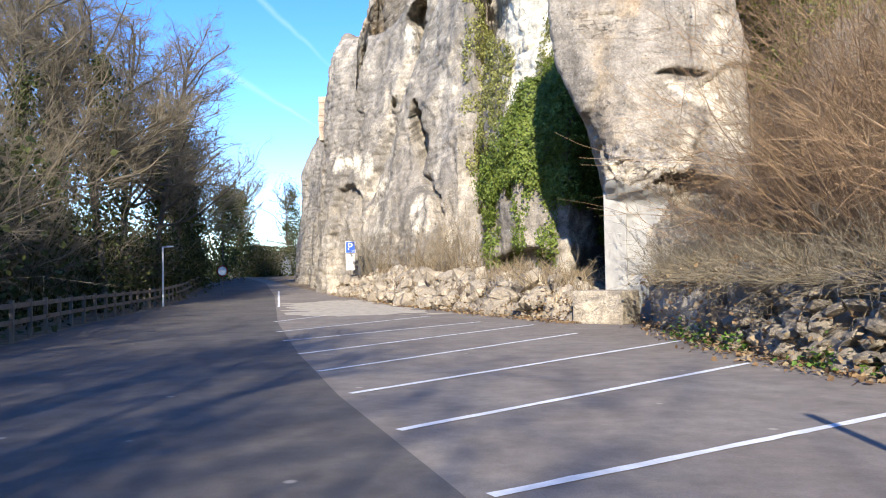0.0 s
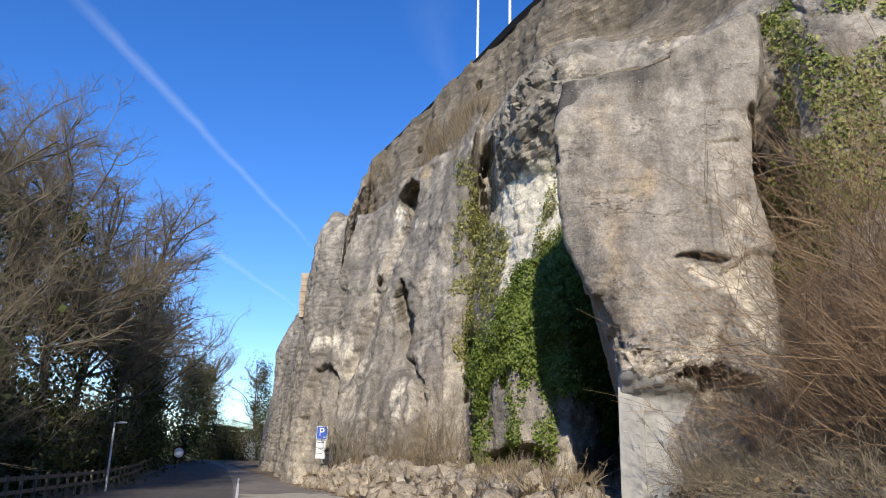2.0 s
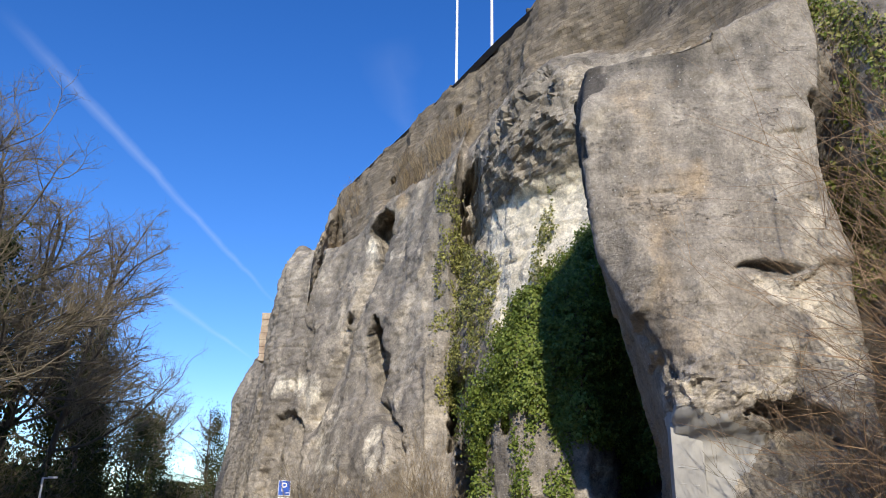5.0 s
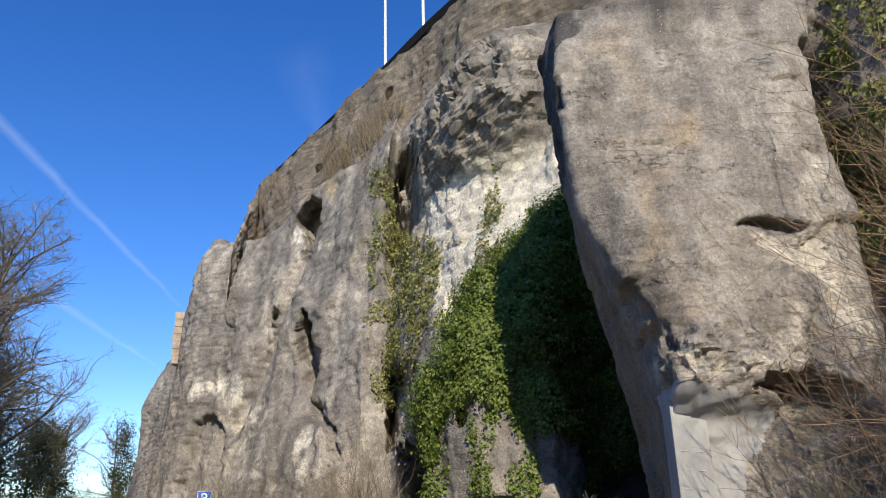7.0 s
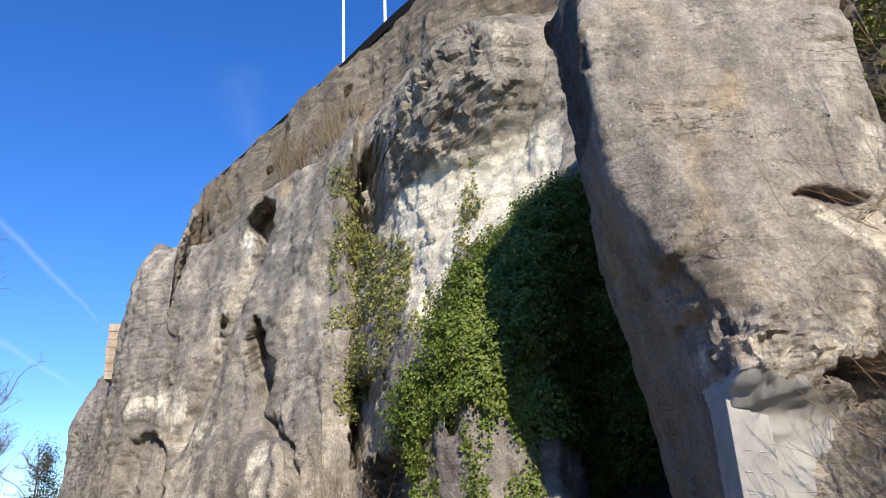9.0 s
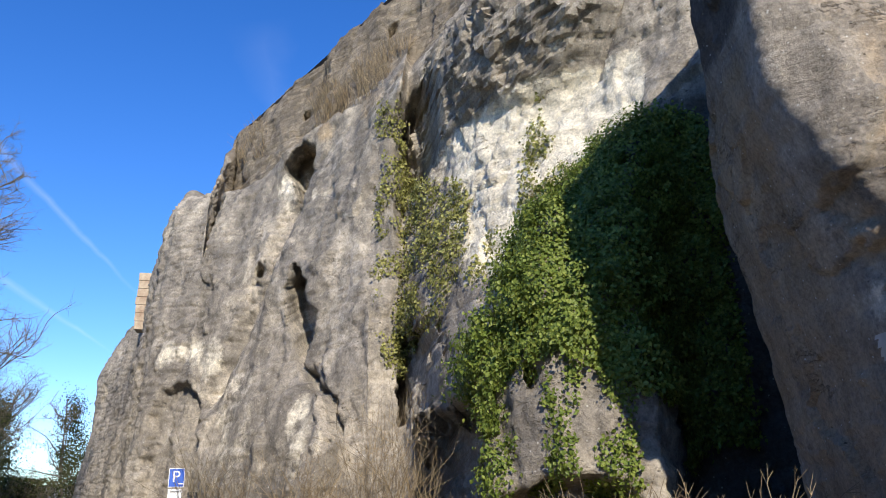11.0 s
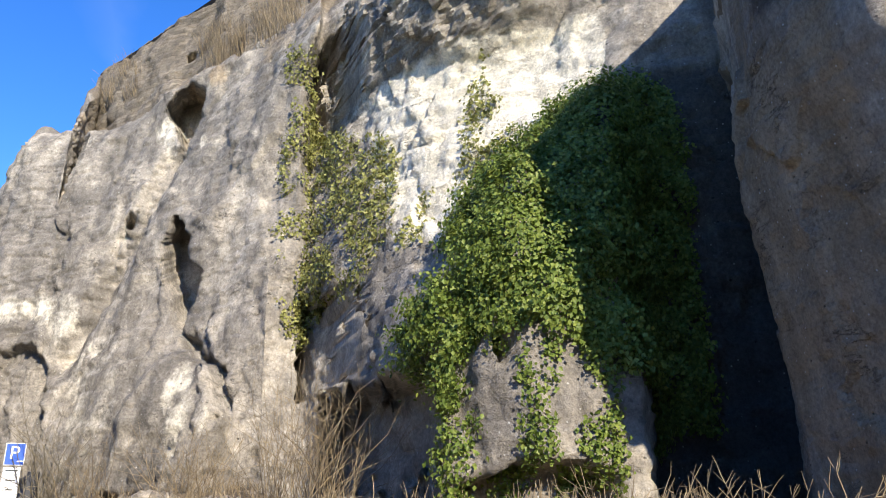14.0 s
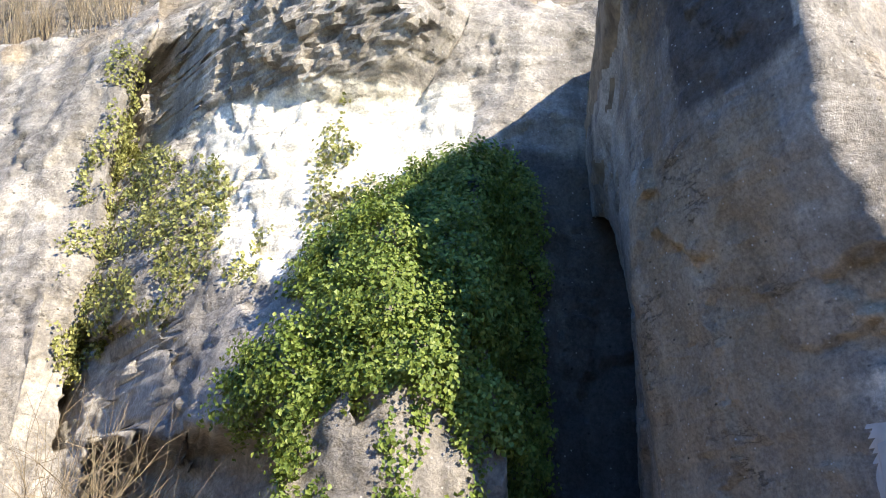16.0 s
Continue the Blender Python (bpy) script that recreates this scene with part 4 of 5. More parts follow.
ps = empty("parking_sign", (-8.95, 53.4, 1.35), "blue and white parking sign on a grey post on the bank", "sign")
part("post", cyl_bm(0.04, 0.04, 3.0, (0, 0.05, 1.2), 10), WOOD, ps, "grey metal post")
blue = part("blue_panel", box_bm((0.66, 0.02, 0.8), (0, 0, 2.35), 0.004), BLUE, ps)
part("rim", box_bm((0.72, 0.014, 0.86), (0, 0.012, 2.35), 0.004), WHITE, ps, "white rim")
letter = text_mesh("letter", "P", 0.72, WHITE, blue, (-0.02, -0.014, 2.38))
part("arrow", box_bm((0.2, 0.008, 0.05), (0.2, -0.014, 2.08)), WHITE, blue, "small white arrow")
white = part("white_panel", box_bm((0.62, 0.02, 1.15), (-0.03, 0, 1.27), 0.004), WHITE, ps, "white panel with dark lines of small writing")
for k in range(3):
    part("writing", box_bm((0.42 - 0.08 * k, 0.006, 0.05), (-0.03, -0.013, 1.72 - 0.36 * k)), DARKGREY, white, "dark bar of small writing")
box = part("ticket_machine", box_bm((0.42, 0.4, 1.9), (-8.2, 53.6, 2.1), 0.03), DARKGREY)
tagged(box, "dark upright ticket machine behind the parking sign", "machine")

ns = empty("round_sign", (-19.6, 56.8, 0.05), "round white traffic sign with a red ring by the fence", "sign")
part("post", cyl_bm(0.035, 0.035, 2.4, (0, 0.05, 1.2), 10), WOOD, ns, "grey metal post")
part("disc", cyl_bm(0.34, 0.34, 0.02, (0, 0, 2.15), 32, 90), WHITE, ns, "white face")
ring = bmesh.new()
bmesh.ops.create_circle(ring, segments=32, radius=0.45)
inner = bmesh.ops.extrude_edge_only(ring, edges=ring.edges[:])
for v in [e for e in inner["geom"] if isinstance(e, bmesh.types.BMVert)]:
    v.co *= 0.31 / 0.45
bmesh.ops.solidify(ring, geom=ring.faces[:], thickness=0.02)
bmesh.ops.transform(ring, matrix=pose(0, -0.006, 2.15, 90, 0, 0), verts=ring.verts)
part("ring", ring, RED, ns, "red ring")
for x, y, h in ((-18.6, 43.5, 3.6), (-26.5, 64, 4.6)):
    lp = empty("street_lamp", (x, y, 0), "slim grey street lamp among the trees", "street lamp", "street lamps")
    part("pole", cyl_bm(0.06, 0.05, h, (0, 0, h / 2), 10), WHITE, lp)
    part("arm", box_bm((0.5, 0.06, 0.06), (0.22, 0, h - 0.03), 0.01), WHITE, lp)
    part("head", box_bm((0.4, 0.16, 0.09), (0.45, 0, h + 0.0), 0.02), WHITE, lp)
post = empty("sign_post", (4.22, 0.75, 0), "plain grey metal post beside the parking bays", "post")
part("pole", cyl_bm(0.06, 0.06, 2.95, (0, 0, 1.475), 10), DARKGREY, post)
part("cap", cyl_bm(0.07, 0.05, 0.05, (0, 0, 2.97), 10), DARKGREY, post)

# ---- wooden fence along the road ----
fence = empty("fence", (0, 0, 0), "weathered wooden post-and-rail fence along the road", "fence")
fl, flen = along([(-9.2, 6), (-10.6, 12.6), (-11.9, 18), (-14.4, 25.8), (-18.0, 39.5), (-22.1, 55), (-28.8, 77), (-38, 99)], 900)
posts = [fl[int(k)] for k in np.linspace(0, 899, 54)]
prev = None
for k, q in enumerate(posts):
    zg = float(ground_z(q[0], q[1]))
    d = posts[min(k + 1, 53)] - posts[max(k - 1, 0)]
    turn = math.degrees(math.atan2(d[1], d[0]))
    part("post", box_bm((0.12, 0.12, 1.15), (q[0], q[1], zg + 0.53), 0.015, turn), WOOD, fence)
    if prev is not None:
        for hz in (0.95, 0.5):
            a, b = Vector((prev[0], prev[1], float(ground_z(*prev)) + hz)), Vector((q[0], q[1], zg + hz))
            bm = box_bm(((b - a).length + 0.1, 0.06, 0.14), (0, 0, 0), 0.012)
            bmesh.ops.transform(bm, matrix=Matrix.Translation((a + b) / 2) @ (b - a).to_track_quat("X", "Z").to_matrix().to_4x4(), verts=bm.verts)
            part("rail", bm, WOOD, fence)
    prev = q

# ---- trees ----


def tree(at, height, spread, seed, ivy=0, label="", lean=(0, 0), name="tree", dense=True, ivy_top=0.7, ivy_wide=0.9):
    r = np.random.default_rng(seed)
    root = empty(name, (at[0], at[1], float(ground_z(*at)) - 0.05), label, "tree", "trees along the road")
    limbs, twigs = Tubes(6), Tubes(3)

    def grow(p, d, length, rad, level):
        pts, dd = bent(p, d, length, (8, 6, 5, 3, 3)[level], (0.05, 0.15, 0.2, 0.24, 0.28)[level], (0.02, 0.07, 0.04, 0.02, 0.0)[level], r)
        (limbs if level < 2 else twigs).add(pts, rad, rad * (0.3, 0.35, 0.4, 0.4, 0.3)[level])
        if level == 4:
            return
        for k in range((26, 9, 8, 6)[level] if dense else (16, 7, 6, 5)[level]):
            f = r.uniform(0.28, 1.0) if level == 0 else r.uniform(0.2, 1.0)
            idx = f * (len(pts) - 1)
            i = min(int(idx), len(pts) - 2)
            q = pts[i] + (pts[i + 1] - pts[i]) * (idx - i)
            ang = r.uniform(0, 2 * math.pi)
            side = np.array([math.cos(ang), math.sin(ang), r.normal(0.1, 0.35)])
            if level == 0:
                grow(q, side + np.array([0, 0, 0.35 + 0.5 * f]), length * spread * (0.56 - 0.30 * f) * r.uniform(0.7, 1.2), rad * (0.46 - 0.2 * f), 1)
            else:
                grow(q, dd * 0.75 + side * 0.8, length * (0.52, 0.52, 0.5, 0.5)[level] * r.uniform(0.6, 1.1), rad * 0.42, level + 1)

    trunk_d = np.array([lean[0], lean[1], 1.0])
    grow((0, 0, 0), trunk_d, height * 0.9, height * 0.013, 0)
    limbs.make("trunk", BARK, root)
    twigs.make("crown", TWIG, root)
    if ivy:
        n, m = int(ivy), int(height * 4)
        cz = r.uniform(0, 1, m) ** 0.9 * height * ivy_top
        ca = r.uniform(0, 2 * math.pi, m)
        cr = ivy_wide * r.uniform(0, 1.3, m) * (1.3 - cz / (height * ivy_top))
        k = r.integers(0, m, n)
        size = r.uniform(0.25, 0.6, m)[k] * (0.6 + 0.3 * ivy_wide)
        x = np.cos(ca[k]) * cr[k] + lean[0] * cz[k] + r.normal(0, 1, n) * size
        y = np.sin(ca[k]) * cr[k] + lean[1] * cz[k] + r.normal(0, 1, n) * size
        zz = np.abs(cz[k] + r.normal(0, 1, n) * size * 1.2)
        ang = np.arctan2(y, x)
        lf = leaf_mesh("ivy", np.stack([x, y, zz], -1), np.stack([np.cos(ang), np.sin(ang), 0.3 + 0 * ang], -1), 0.19, IVY_TREE, root, r)
        lf["label"] = "dark green ivy climbing the trunk"
    return root


BARE = "tall bare tree with fine grey-brown twigs"
IVIED = "bare tree with its trunk thickly wrapped in dark ivy"
tree((-19.5, 31), 16.5, 0.9, 1, 2500, BARE)
tree((-22.5, 39), 21, 0.9, 2, 6000, IVIED, ivy_wide=0.8)
tree((-23.0, 47), 20.5, 0.8, 12, 2500, BARE)
tree((-25.5, 63), 17, 0.7, 3, 9000, IVIED, ivy_top=0.85, ivy_wide=1.7)
tree((-28.5, 74), 14.5, 0.8, 4, 5000, IVIED, ivy_wide=1.3)
tree((-29.5, 86), 13, 0.8, 5, 7000, IVIED, ivy_top=0.8, ivy_wide=2.2, dense=False)
tree((-32, 97), 15, 0.8, 6, 7000, IVIED, ivy_top=0.8, ivy_wide=2.2, dense=False)
tree((-28, 112), 15, 0.7, 8, 8000, IVIED, ivy_top=0.9, ivy_wide=2.3, dense=False)
tree((-24.0, 55), 20, 0.8, 13, 6000, IVIED, ivy_wide=1.2)
tree((-19.0, 37), 19, 0.75, 14, 3500, BARE)
tree((-27.5, 68), 18, 0.8, 15, 7000, IVIED, ivy_top=0.8, ivy_wide=1.6)
tree((-33, 52), 20, 0.9, 9, 2000, BARE)
tree((-30, 36), 18, 0.9, 10, 2000, BARE)
tree((-24, 24), 17, 0.9, 11, 2000, BARE)
tree((-23.5, 118), 13, 0.8, 16, 9000, IVIED, ivy_top=0.95, ivy_wide=2.4, dense=False)
tree((-34.5, 108), 14, 0.9, 17, 9000, IVIED, ivy_top=0.85, ivy_wide=2.6, dense=False)
tree((-41, 104), 16, 0.9, 18, 7000, IVIED, ivy_top=0.8, ivy_wide=2.4, dense=False)
# trees behind the walker, whose shade falls on the road
tree((-2.8, -15), 15, 0.9, 28, 1500, BARE, dense=False)
tree((-5.5, -17), 16, 1.1, 21, 3000, BARE, dense=False)
tree((-9.5, -14), 16, 1.2, 22, 4000, BARE)
tree((-13.5, -9), 15, 0.9, 23, 3500, BARE, dense=False)
tree((-3.6, -25), 20, 1.1, 25, 3500, BARE, dense=False)
tree((-7.5, -24), 20, 1.1, 26, 5000, BARE, dense=False)
tree((-11.5, -20), 18, 1.0, 27, 6000, BARE, dense=False)
tree((-14.5, 7), 14, 0.9, 24, 3500, BARE, dense=False)

# ---- shrubs ----


def shrub(name, centre, reach, stems, length, mat, seed, label, up=0.7, drift=(0, 0, 0), side=4, thick=0.014, base_z=None, curve=0.02, category="shrub", jitter=0.22):
    r = np.random.default_rng(seed)
    root = empty(name, (centre[0], centre[1], centre[2]), label, category, "bare shrubs")
    tb, fine_tb = Tubes(3), Tubes(3)
    for _ in range(stems):
        a = r.uniform(0, 2 * math.pi)
        k = math.sqrt(r.uniform(0, 1))
        p = np.array([reach[0] * k * math.cos(a), reach[1] * k * math.sin(a), -0.1])
        d = np.array([math.cos(a) * k * (1 - up), math.sin(a) * k * (1 - up), up]) + r.normal(0, jitter, 3) + np.array(drift)
        L = length * r.uniform(0.45, 1.1)
        pts, dd = bent(p, d, L, 6, 0.18, -curve, r)
        tb.add(pts, thick * r.uniform(0.7, 1.4), thick * 0.3)
        for _s in range(side):
            i = int(r.integers(2, 6))
            q, _e = bent(pts[i], np.array(pts[i]) - np.array(pts[i - 1]) + r.normal(0, 0.17, 3) * L / 6 * 4, L * r.uniform(0.12, 0.32), 3, 0.12, 0.0, r)
            fine_tb.add(q, thick * 0.55, thick * 0.2)
    tagged(tb.make("stem", mat, root), kind="stuff")
    tagged(fine_tb.make("twig", mat, root), kind="stuff")
    return root


BROWN = "dense leafless shrub of thin orange-brown shoots"
shrub("shrub", (9.9, 12.8, 1.5), (2.0, 2.4), 620, 4.2, SHOOT, 41, BROWN, 0.85, (0, 0, 0), 9, 0.0115)
shrub("shrub", (10.3, 16.6, 1.5), (2.1, 2.2), 640, 6.4, SHOOT, 42, BROWN, 0.85, (0, 0, 0), 9, 0.0115)
shrub("shrub", (12.5, 14.5, 1.7), (2.6, 3.0), 640, 9.8, SHOOT, 43, BROWN, 0.9, (0, 0, 0), 9, 0.0115)
shrub("shrub", (8.6, 20.3, 1.5), (1.4, 1.2), 150, 4.2, SHOOT, 44, BROWN, 0.85, (0, 0, 0), 9, 0.0115)
shrub("shrub", (6.6, 21.2, 1.3), (0.8, 0.6), 36, 3.0, TWIG, 47, "thin bare saplings against the rock foot", 0.95, (0, 0, 0), 6, 0.010)
shrub("shrub", (10.2, 8.8, 1.5), (2.2, 2.5), 380, 4.8, SHOOT, 45, BROWN, 0.85, (0, 0, 0), 9, 0.0115)
shrub("shrub", (13, 19.0, 1.7), (2.5, 2.2), 480, 11.0, SHOOT, 46, BROWN, 0.9, (0, 0, 0), 9, 0.0115)
BRAMBLE = "low bramble twigs hanging over the stone wall"
for k, (x, y) in enumerate([(8.6, 5.0), (8.0, 7.3), (7.4, 9.5), (6.9, 11.2), (6.6, 12.8), (6.4, 14.4), (6.4, 16.2), (6.4, 18.0), (6.2, 20.2)]):
    shrub("bramble", (x, y, 1.4), (0.8, 1.2), 110, 1.5, TWIG, 60 + k, BRAMBLE, 0.45, (-0.25, 0, 0), 6, 0.008, curve=0.05)
THORN = "low tangle of bare thorny twigs in front of the alcove"
shrub("shrub", (3.2, 26.2, 1.2), (1.2, 1.2), 60, 1.6, DRY, 51, THORN, 0.5, side=5, thick=0.016)
shrub("shrub", (1.6, 28.0, 1.4), (1.0, 1.0), 30, 1.3, DRY, 52, THORN, 0.5, side=5)
STALKS = "stand of dry upright stalks below the cliff"
shrub("shrub", (-0.6, 39.5, 1.6), (1.2, 2.0), 130, 4.4, DRY, 53, STALKS, 0.95, side=3, thick=0.013)
shrub("shrub", (-3.0, 44.5, 1.6), (1.2, 1.6), 90, 3.0, DRY, 54, STALKS, 0.95, side=3, thick=0.013)
shrub("shrub", (-5.8, 50.2, 1.5), (1.3, 1.2), 60, 3.2, DRY, 55, STALKS, 0.95, side=3, thick=0.015)
shrub("shrub", (-7.4, 52.0, 1.4), (0.8, 0.8), 40, 4.6, TWIG, 56, "small bare sapling against the cliff foot", 0.9, side=6, thick=0.02)
THICKET = "dense brown thicket of bare twigs behind the fence"
for k, (x, y, h, n) in enumerate([(-15.8, 16, 8, 480), (-17.8, 21, 9, 520), (-19.8, 27, 9, 500), (-22, 34, 7, 420), (-23.5, 43, 6, 350), (-25.5, 52, 6, 320), (-28, 60, 6, 300), (-30, 69, 6, 260), (-34, 80, 6, 260), (-38, 92, 6, 240), (-31, 106, 6, 300), (-24, 113, 7, 260), (-14, 9, 6, 380)]):
    shrub("thicket", (x, y, float(ground_z(x, y)) - 0.05), (2.6, 3.2), n, h, TWIG, 70 + k, THICKET, 0.97, side=7, thick=0.018, jitter=0.15)
    r = np.random.default_rng(170 + k)
    m = 7500
    pts = np.stack([r.normal(x, 1.6, m), r.normal(y, 2.2, m), float(ground_z(x, y)) + h * 0.72 * r.uniform(0, 1, m) ** 1.2], -1)
    lf = leaf_mesh("undergrowth", pts, r.normal(0, 1, (m, 3)), 0.24, IVY_TREE, None, r)
    tagged(lf, "dark evergreen undergrowth behind the fence", "undergrowth", kind="stuff")

# ---- ivy on the rock ----


def ivy_on(name, grids, want, count, size, mat, seed, label, lift=0.35):
    r = np.random.default_rng(seed)
    P, N = [], []
    for g in grids:
        n = normals(g)
        c = g[:-1, :-1]
        keep = want(c) > 0
        area = np.linalg.norm(np.cross(g[1:, :-1] - c, g[:-1, 1:] - c), axis=-1) * keep
        w = area.ravel() / max(area.sum(), 1e-9)
        k = r.choice(len(w), count, p=w)
        p = c.reshape(-1, 3)[k] + r.normal(0, 0.09, (count, 3))
        q = n[:-1, :-1].reshape(-1, 3)[k]
        clump = np.clip(0.5 + 0.9 * fbm(p * 1.1, 3, seed), 0, 1.4)
        p = p + q * (0.03 + lift * clump * r.uniform(0, 1, count))[:, None]
        P.append(p)
        N.append(q)
    ob = leaf_mesh(name, np.concatenate(P), np.concatenate(N), size, mat, None, r, 0.9, 0.42)
    return tagged(ob, label, "ivy", kind="stuff")


def ivy_block(c):
    x, y, z = c[..., 0], c[..., 1], c[..., 2]
    top = np.interp(x, [0.6, 1.2, 2.0, 2.6, 4, 5.5, 7], [5.0, 6.0, 7.3, 8.9, 11.5, 12.8, 13.6])
    low = np.interp(x, [0.6, 1.4, 2.0, 2.6, 3.4, 4.2, 5.6, 8.3], [4.9, 4.5, 5.2, 6.2, 5.4, 4.6, 3.4, 4.0])
    e = 0.9 * fbm(c * 0.7, 3, 91)
    return ((y < 36.5) & (x > 0.5) & (x < 8.3) & (z > low + e) & (z < top + 0.5 * e + 0.4)).astype(float)


def ivy_strings(c):
    x, y, z = c[..., 0], c[..., 1], c[..., 2]
    e = fbm(np.stack([x * 2.2, y * 0.5, z * 0.35], -1), 3, 95)
    return ((y < 35.5) & (x > 0.8) & (x < 3.9) & (z > 1.8) & (z < 6.0) & (e > 0.12)).astype(float)


def ivy_column(c):
    x, y, z = c[..., 0], c[..., 1], c[..., 2]
    e = fbm(c * 0.8, 3, 97)
    mid = np.interp(z, [8, 11, 14, 17, 20], [0.4, 0.9, 1.3, 0.7, 0.2])
    wid = np.interp(z, [7, 9, 12, 15, 17, 21], [0.3, 0.9, 1.5, 1.4, 0.7, 0.3])
    return ((np.abs(x - mid) < wid) & (y > 40) & (z > 7.5) & (z < 21) & (e > -0.3)).astype(float)


def ivy_tongue(c):
    x, y, z = c[..., 0], c[..., 1], c[..., 2]
    e = fbm(c * 1.1, 3, 99)
    mid = np.interp(z, [10, 13, 17.5], [3.6, 4.4, 5.0])
    wid = np.interp(z, [10, 12, 14, 17.3], [1.6, 0.9, 0.35, 0.15])
    return ((np.abs(x - mid) < wid) & (y > 35) & (z > 9.5) & (z < 17.3) & (e > -0.15)).astype(float)


def ivy_right(c):
    x, y, z = c[..., 0], c[..., 1], c[..., 2]
    e = fbm(c * 0.6, 4, 101)
    return ((x > 10.3) & (x < 19) & (z > 7.5) & (z < 17.5 + e) & (e > -0.05 + 0.04 * (x - 10))).astype(float)


ivy_on("ivy", [main_grid], ivy_block, 85000, 0.115, IVY, 1, "thick glossy green ivy over the rock ledge", 0.8)
ivy_on("ivy", [main_grid], ivy_strings, 4800, 0.11, IVY, 2, "thin hanging strands of ivy on the rock", 0.12)
ivy_on("ivy", [main_grid], ivy_column, 24000, 0.15, IVY_YELLOW, 3, "yellowed ivy running up a cleft in the cliff", 0.45)
ivy_on("ivy", [main_grid], ivy_tongue, 3000, 0.14, IVY_YELLOW, 4, "yellow-green ivy creeping up the pale niche", 0.15)
ivy_on("ivy", [front_grid], ivy_right, 13000, 0.13, IVY_YELLOW, 5, "pale green ivy hanging over the rock face", 0.2)
ivy_on("ivy", [front_grid], ivy_right, 8000, 0.13, IVY, 15, "green ivy leaves among the yellowed ones on the rock face", 0.25)

# ---- dry grass on the ledges of the wall ----


def grass(name, want, grid, count, length, mat, seed, label):
    r = np.random.default_rng(seed)
    c = grid[:-1, :-1]
    n = normals(grid)[:-1, :-1]
    w = want(c).ravel().astype(float)
    w /= w.sum()
    k = r.choice(len(w), count, p=w)
    tb = Tubes(3)
    for p, q in zip(c.reshape(-1, 3)[k], n.reshape(-1, 3)[k]):
        pts, _d = bent(p, np.array([0, 0, 1.0]) + q * 0.35 + r.normal(0, 0.15, 3), length * r.uniform(0.5, 1.2), 3, 0.08, -0.03, r)
        tb.add(pts, 0.018, 0.005)
    ob = tb.make(name, mat)
    return tagged(ob, label, "dry grass", kind="stuff")


def ledge_grass(c):
    x, z = c[..., 0], c[..., 2]
    e = fbm(c * 0.5, 2, 111)
    a = (x > -3.2) & (x < 1.6) & (z > 23.5) & (z < 27.5)
    b = (x > -8.3) & (x < -6.2) & (z > 25.5) & (z < 28.5) & (fbm(c * 2.0, 2, 117) > 0.25)
    return (a | b) & (e > -0.1) & (c[..., 1] > 48)


grass("dry_grass", ledge_grass, main_grid, 900, 1.4, DRY, 6, "tall dry straw-coloured grass on a wall ledge")


def bank_grass(c):
    return (c[..., 2] > 0.3) & (fbm(c * 0.8, 2, 113) > -0.05)


grass("dry_grass", bank_grass, bank_left_g, 1800, 0.5, DRY, 7, "short dry grass and stalks on the bank")
grass("dry_grass", bank_grass, bank_right_g, 2200, 0.5, DRY, 8, "short dry grass and stalks on the bank")
r = np.random.default_rng(77)
pl, nl = [], []
for g, n in ((bank_right_g, 5000), (bank_left_g, 4000)):
    i, j = r.integers(0, g.shape[0] - 1, n), (r.uniform(0, 1, n) ** 1.5 * 30).astype(int)
    pl.append(g[i, j] + np.stack([r.normal(-0.1, 0.35, n), r.normal(0, 0.35, n), np.full(n, 0.05)], -1))
litter = np.concatenate(pl)
litter[:, 2] = np.maximum(litter[:, 2], 0.03)
LITTER = leaf_material("dead_leaf", (0.14, 0.08, 0.04), (0.28, 0.18, 0.09), (0.42, 0.33, 0.2), 0.8)
lt = leaf_mesh("leaf_litter", litter, np.tile((0, 0, 1.0), (len(litter), 1)), 0.11, LITTER, None, r, 0.0, 0.5)
tagged(lt, "scattered dead brown leaves at the foot of the bank", "leaf litter", kind="stuff")

# ---- unseen rise added behind the walker to keep low sky light off the alcove ----
w1 = np.linspace(0, 1, 160)
ring = np.stack([np.interp(w1, [0, 0.25, 0.5, 0.75, 1], [-75, -60, -5, 50, 75]), np.interp(w1, [0, 0.25, 0.5, 0.75, 1], [-5, -35, -58, -40, -10])], -1)
w2 = np.linspace(0, 1, 30)
out = ring / np.linalg.norm(ring, axis=1, keepdims=True)
rise = ring[:, None] + out[:, None] * (w2 * 45)[None, :, None]
hgt = 13 * smooth01(w2 / 0.4)[None] + 0 * rise[..., 0]
rg = np.concatenate([rise, (hgt - 0.2)[..., None]], -1)
rg[..., 2] += smooth01(w2 / 0.3)[None] * 2.5 * fbm(rg * 0.25, 4, 401)
UNSEEN_RISE = plain_material("unseen_rise_brown", (0.06, 0.055, 0.035), 0.95, vary=0.5, scale=0.6, rel=0.2, spread=(0.1, 0.085, 0.05))
tagged(sheet("backdrop", rg, UNSEEN_RISE), "wooded rise behind the road", "hillside", kind="structure")

# ridge added to cover the white horizon, with haze put into its grey
ang = np.radians(np.linspace(75, 205, 200))
reach = np.linspace(0, 1, 14)
far_xy = np.stack([np.cos(ang), np.sin(ang)], -1)[:, None] * (230 + 60 * reach)[None, :, None]
far_z = 9 * smooth01(reach / 0.7)[None] * (1 + 0.35 * fbm(np.concatenate([far_xy * 0.03, far_xy[..., :1] * 0], -1), 4, 411)) - 0.5
HAZE = plain_material("added_ridge_grey", (0.10, 0.105, 0.095), 1.0, vary=0.35, scale=0.12, rel=0.0, spread=(0.14, 0.14, 0.125))
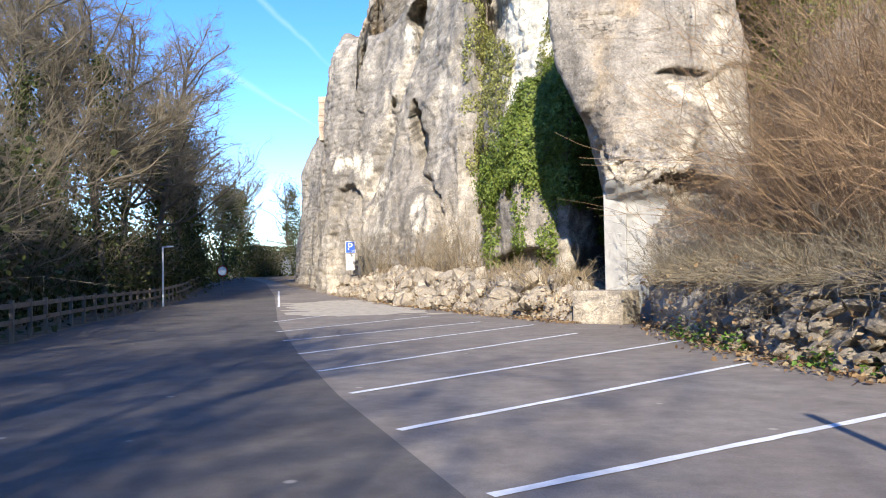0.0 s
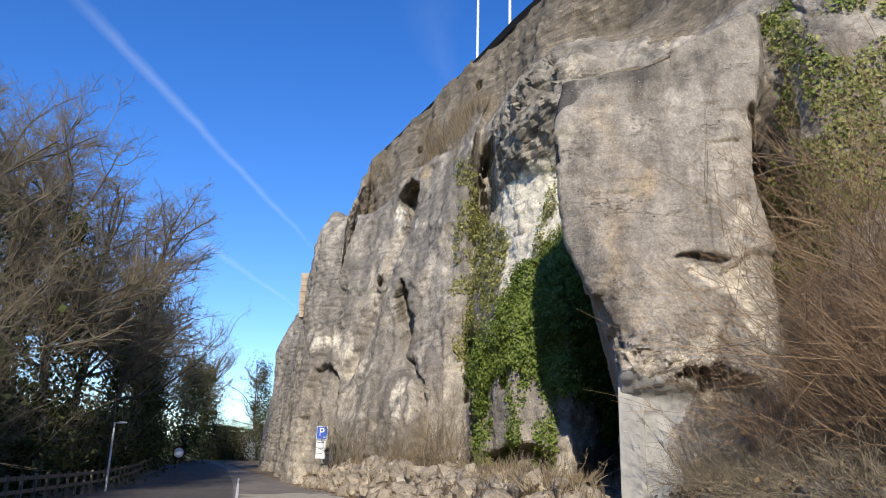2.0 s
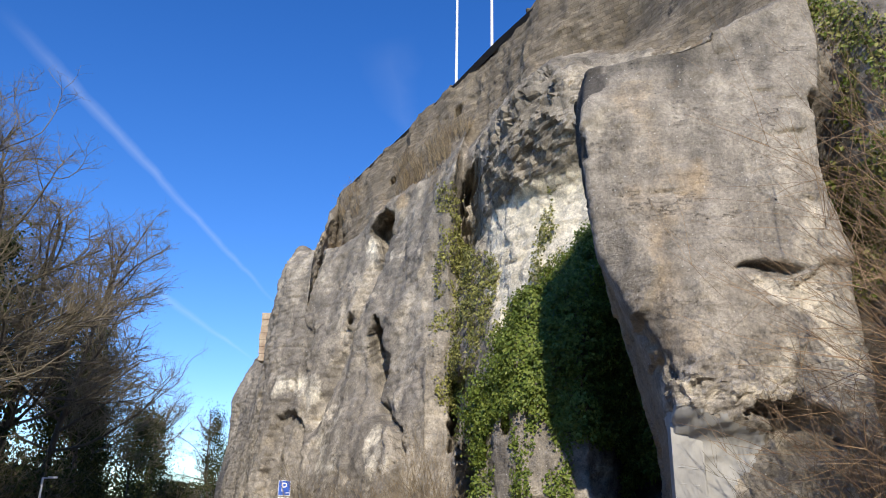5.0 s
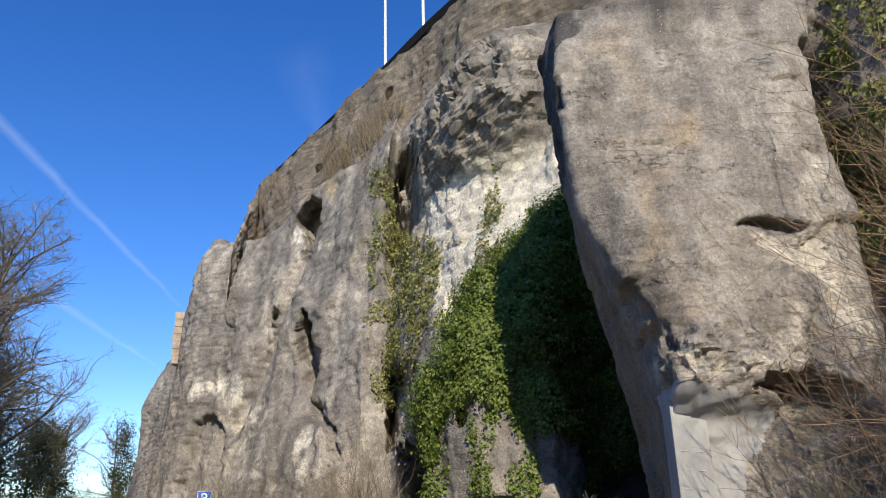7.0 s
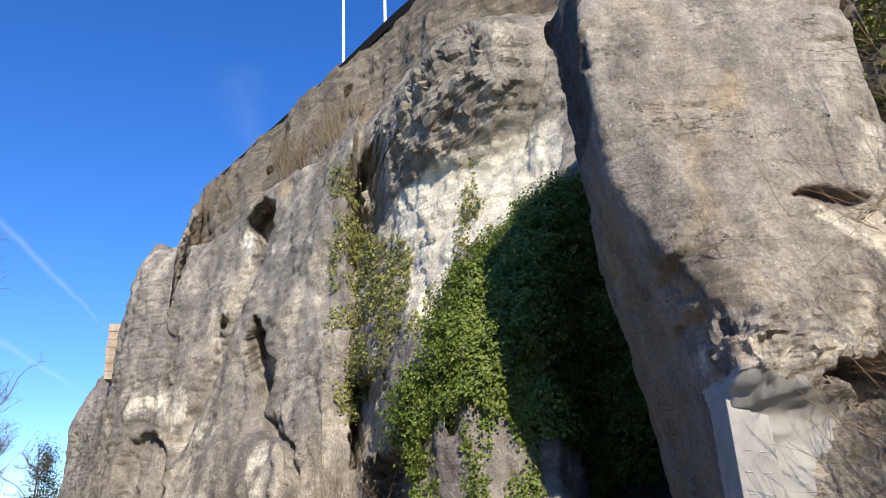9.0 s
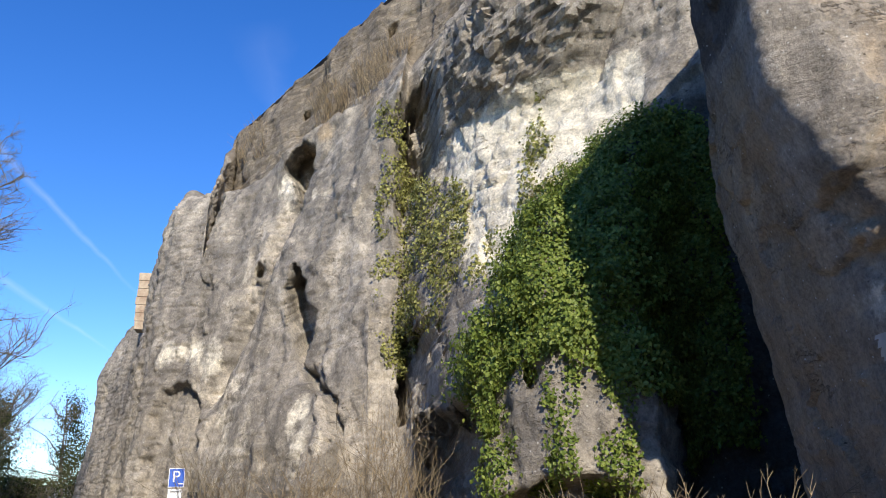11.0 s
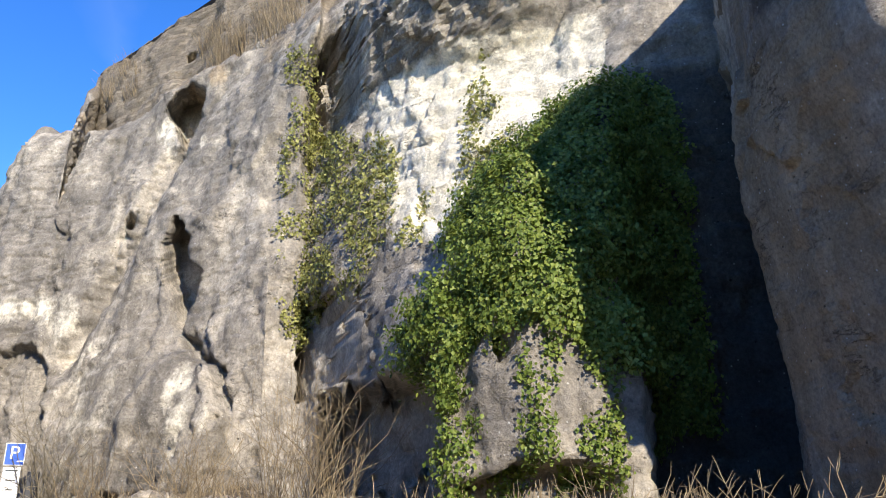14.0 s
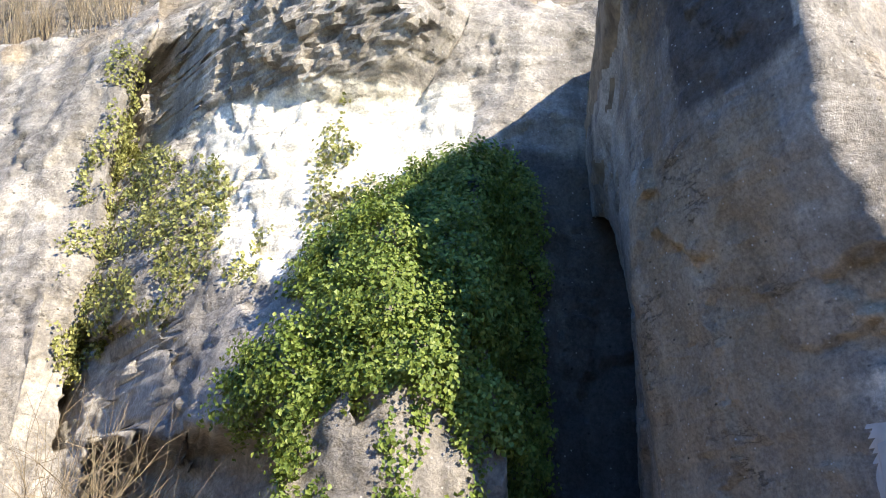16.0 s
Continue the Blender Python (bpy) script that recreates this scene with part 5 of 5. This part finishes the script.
tagged(sheet("backdrop", np.concatenate([far_xy, far_z[..., None]], -1), HAZE), "distant wooded ridge beyond the road", "hillside", kind="structure")

# ---- pale gravel at the end of the bays ----
GRAVEL = plain_material("pale_gravel", (0.42, 0.37, 0.29), 0.95, vary=0.3, scale=2.0, rel=0.02)
gl = np.array([(-6.9, 28.4), (-8.6, 33), (-10.0, 38), (-11.6, 44)])
gr = np.array([(0.2, 28.6), (-2.3, 34.5), (-4.8, 41.2), (-7.6, 48.5)])
t1, t2 = np.linspace(0, 1, 50), np.linspace(0, 1, 30)
GLx = np.stack([np.interp(t1, np.linspace(0, 1, 4), gl[:, k]) for k in (0, 1)], -1)
GRx = np.stack([np.interp(t1, np.linspace(0, 1, 4), gr[:, k]) for k in (0, 1)], -1)
gp = GLx[:, None] * (1 - t2[None, :, None]) + GRx[:, None] * t2[None, :, None]
rim = np.minimum(np.minimum(t1, 1 - t1)[:, None] * 9, np.minimum(t2, 1 - t2)[None] * 6)
gz = ground_z(gp[..., 0], gp[..., 1]) - 0.012 + 0.03 * smooth01(rim + 0.8 * fbm(np.concatenate([gp * 0.8, gp[..., :1] * 0], -1), 3, 501))
tagged(sheet("gravel", np.concatenate([gp, gz[..., None]], -1), GRAVEL), "pale sandy gravel spread over the asphalt", "gravel", kind="structure")

r = np.random.default_rng(909)
m = 14000
k = r.uniform(0, 1, m)
px = np.interp(k, [0, 0.4, 1], [-27, -36, -52]) + r.normal(0, 3.0, m)
py = np.interp(k, [0, 0.4, 1], [8, 50, 140]) + r.normal(0, 3.0, m)
pz = np.abs(r.normal(0, 1, m)) * np.interp(k, [0, 1], [3.2, 6.0]) * (0.8 + 0.4 * np.sin(k * 60))
far = leaf_mesh("far_thicket", np.stack([px, py, pz + ground_z(px, py)], -1), r.normal(0, 1, (m, 3)), 0.55, IVY_TREE, None, r)
tagged(far, "distant dark thicket beyond the roadside trees", "thicket", kind="stuff")

# ---- weeds at the foot of the stone wall ----
WEED = leaf_material("fresh_weed_leaf", (0.06, 0.12, 0.015), (0.11, 0.20, 0.03), (0.19, 0.28, 0.06), 0.6)
for k, (x, y, size, n) in enumerate([(6.25, 10.6, 0.28, 240), (6.55, 9.6, 0.2, 150), (5.75, 13.6, 0.3, 220), (5.7, 15.3, 0.34, 260), (5.55, 16.6, 0.25, 160), (7.3, 6.4, 0.2, 120)]):
    r = np.random.default_rng(700 + k)
    pts = np.stack([r.normal(x, size, n), r.normal(y, size, n), 0.03 + np.abs(r.normal(0, size * 0.5, n))], -1)
    weed = leaf_mesh("weed", pts, np.tile((0, 0, 1.0), (n, 1)), 0.09, WEED, None, r, 0.2, 0.7)
    tagged(weed, "low fresh green weed at the foot of the stone wall", "weed", kind="stuff")
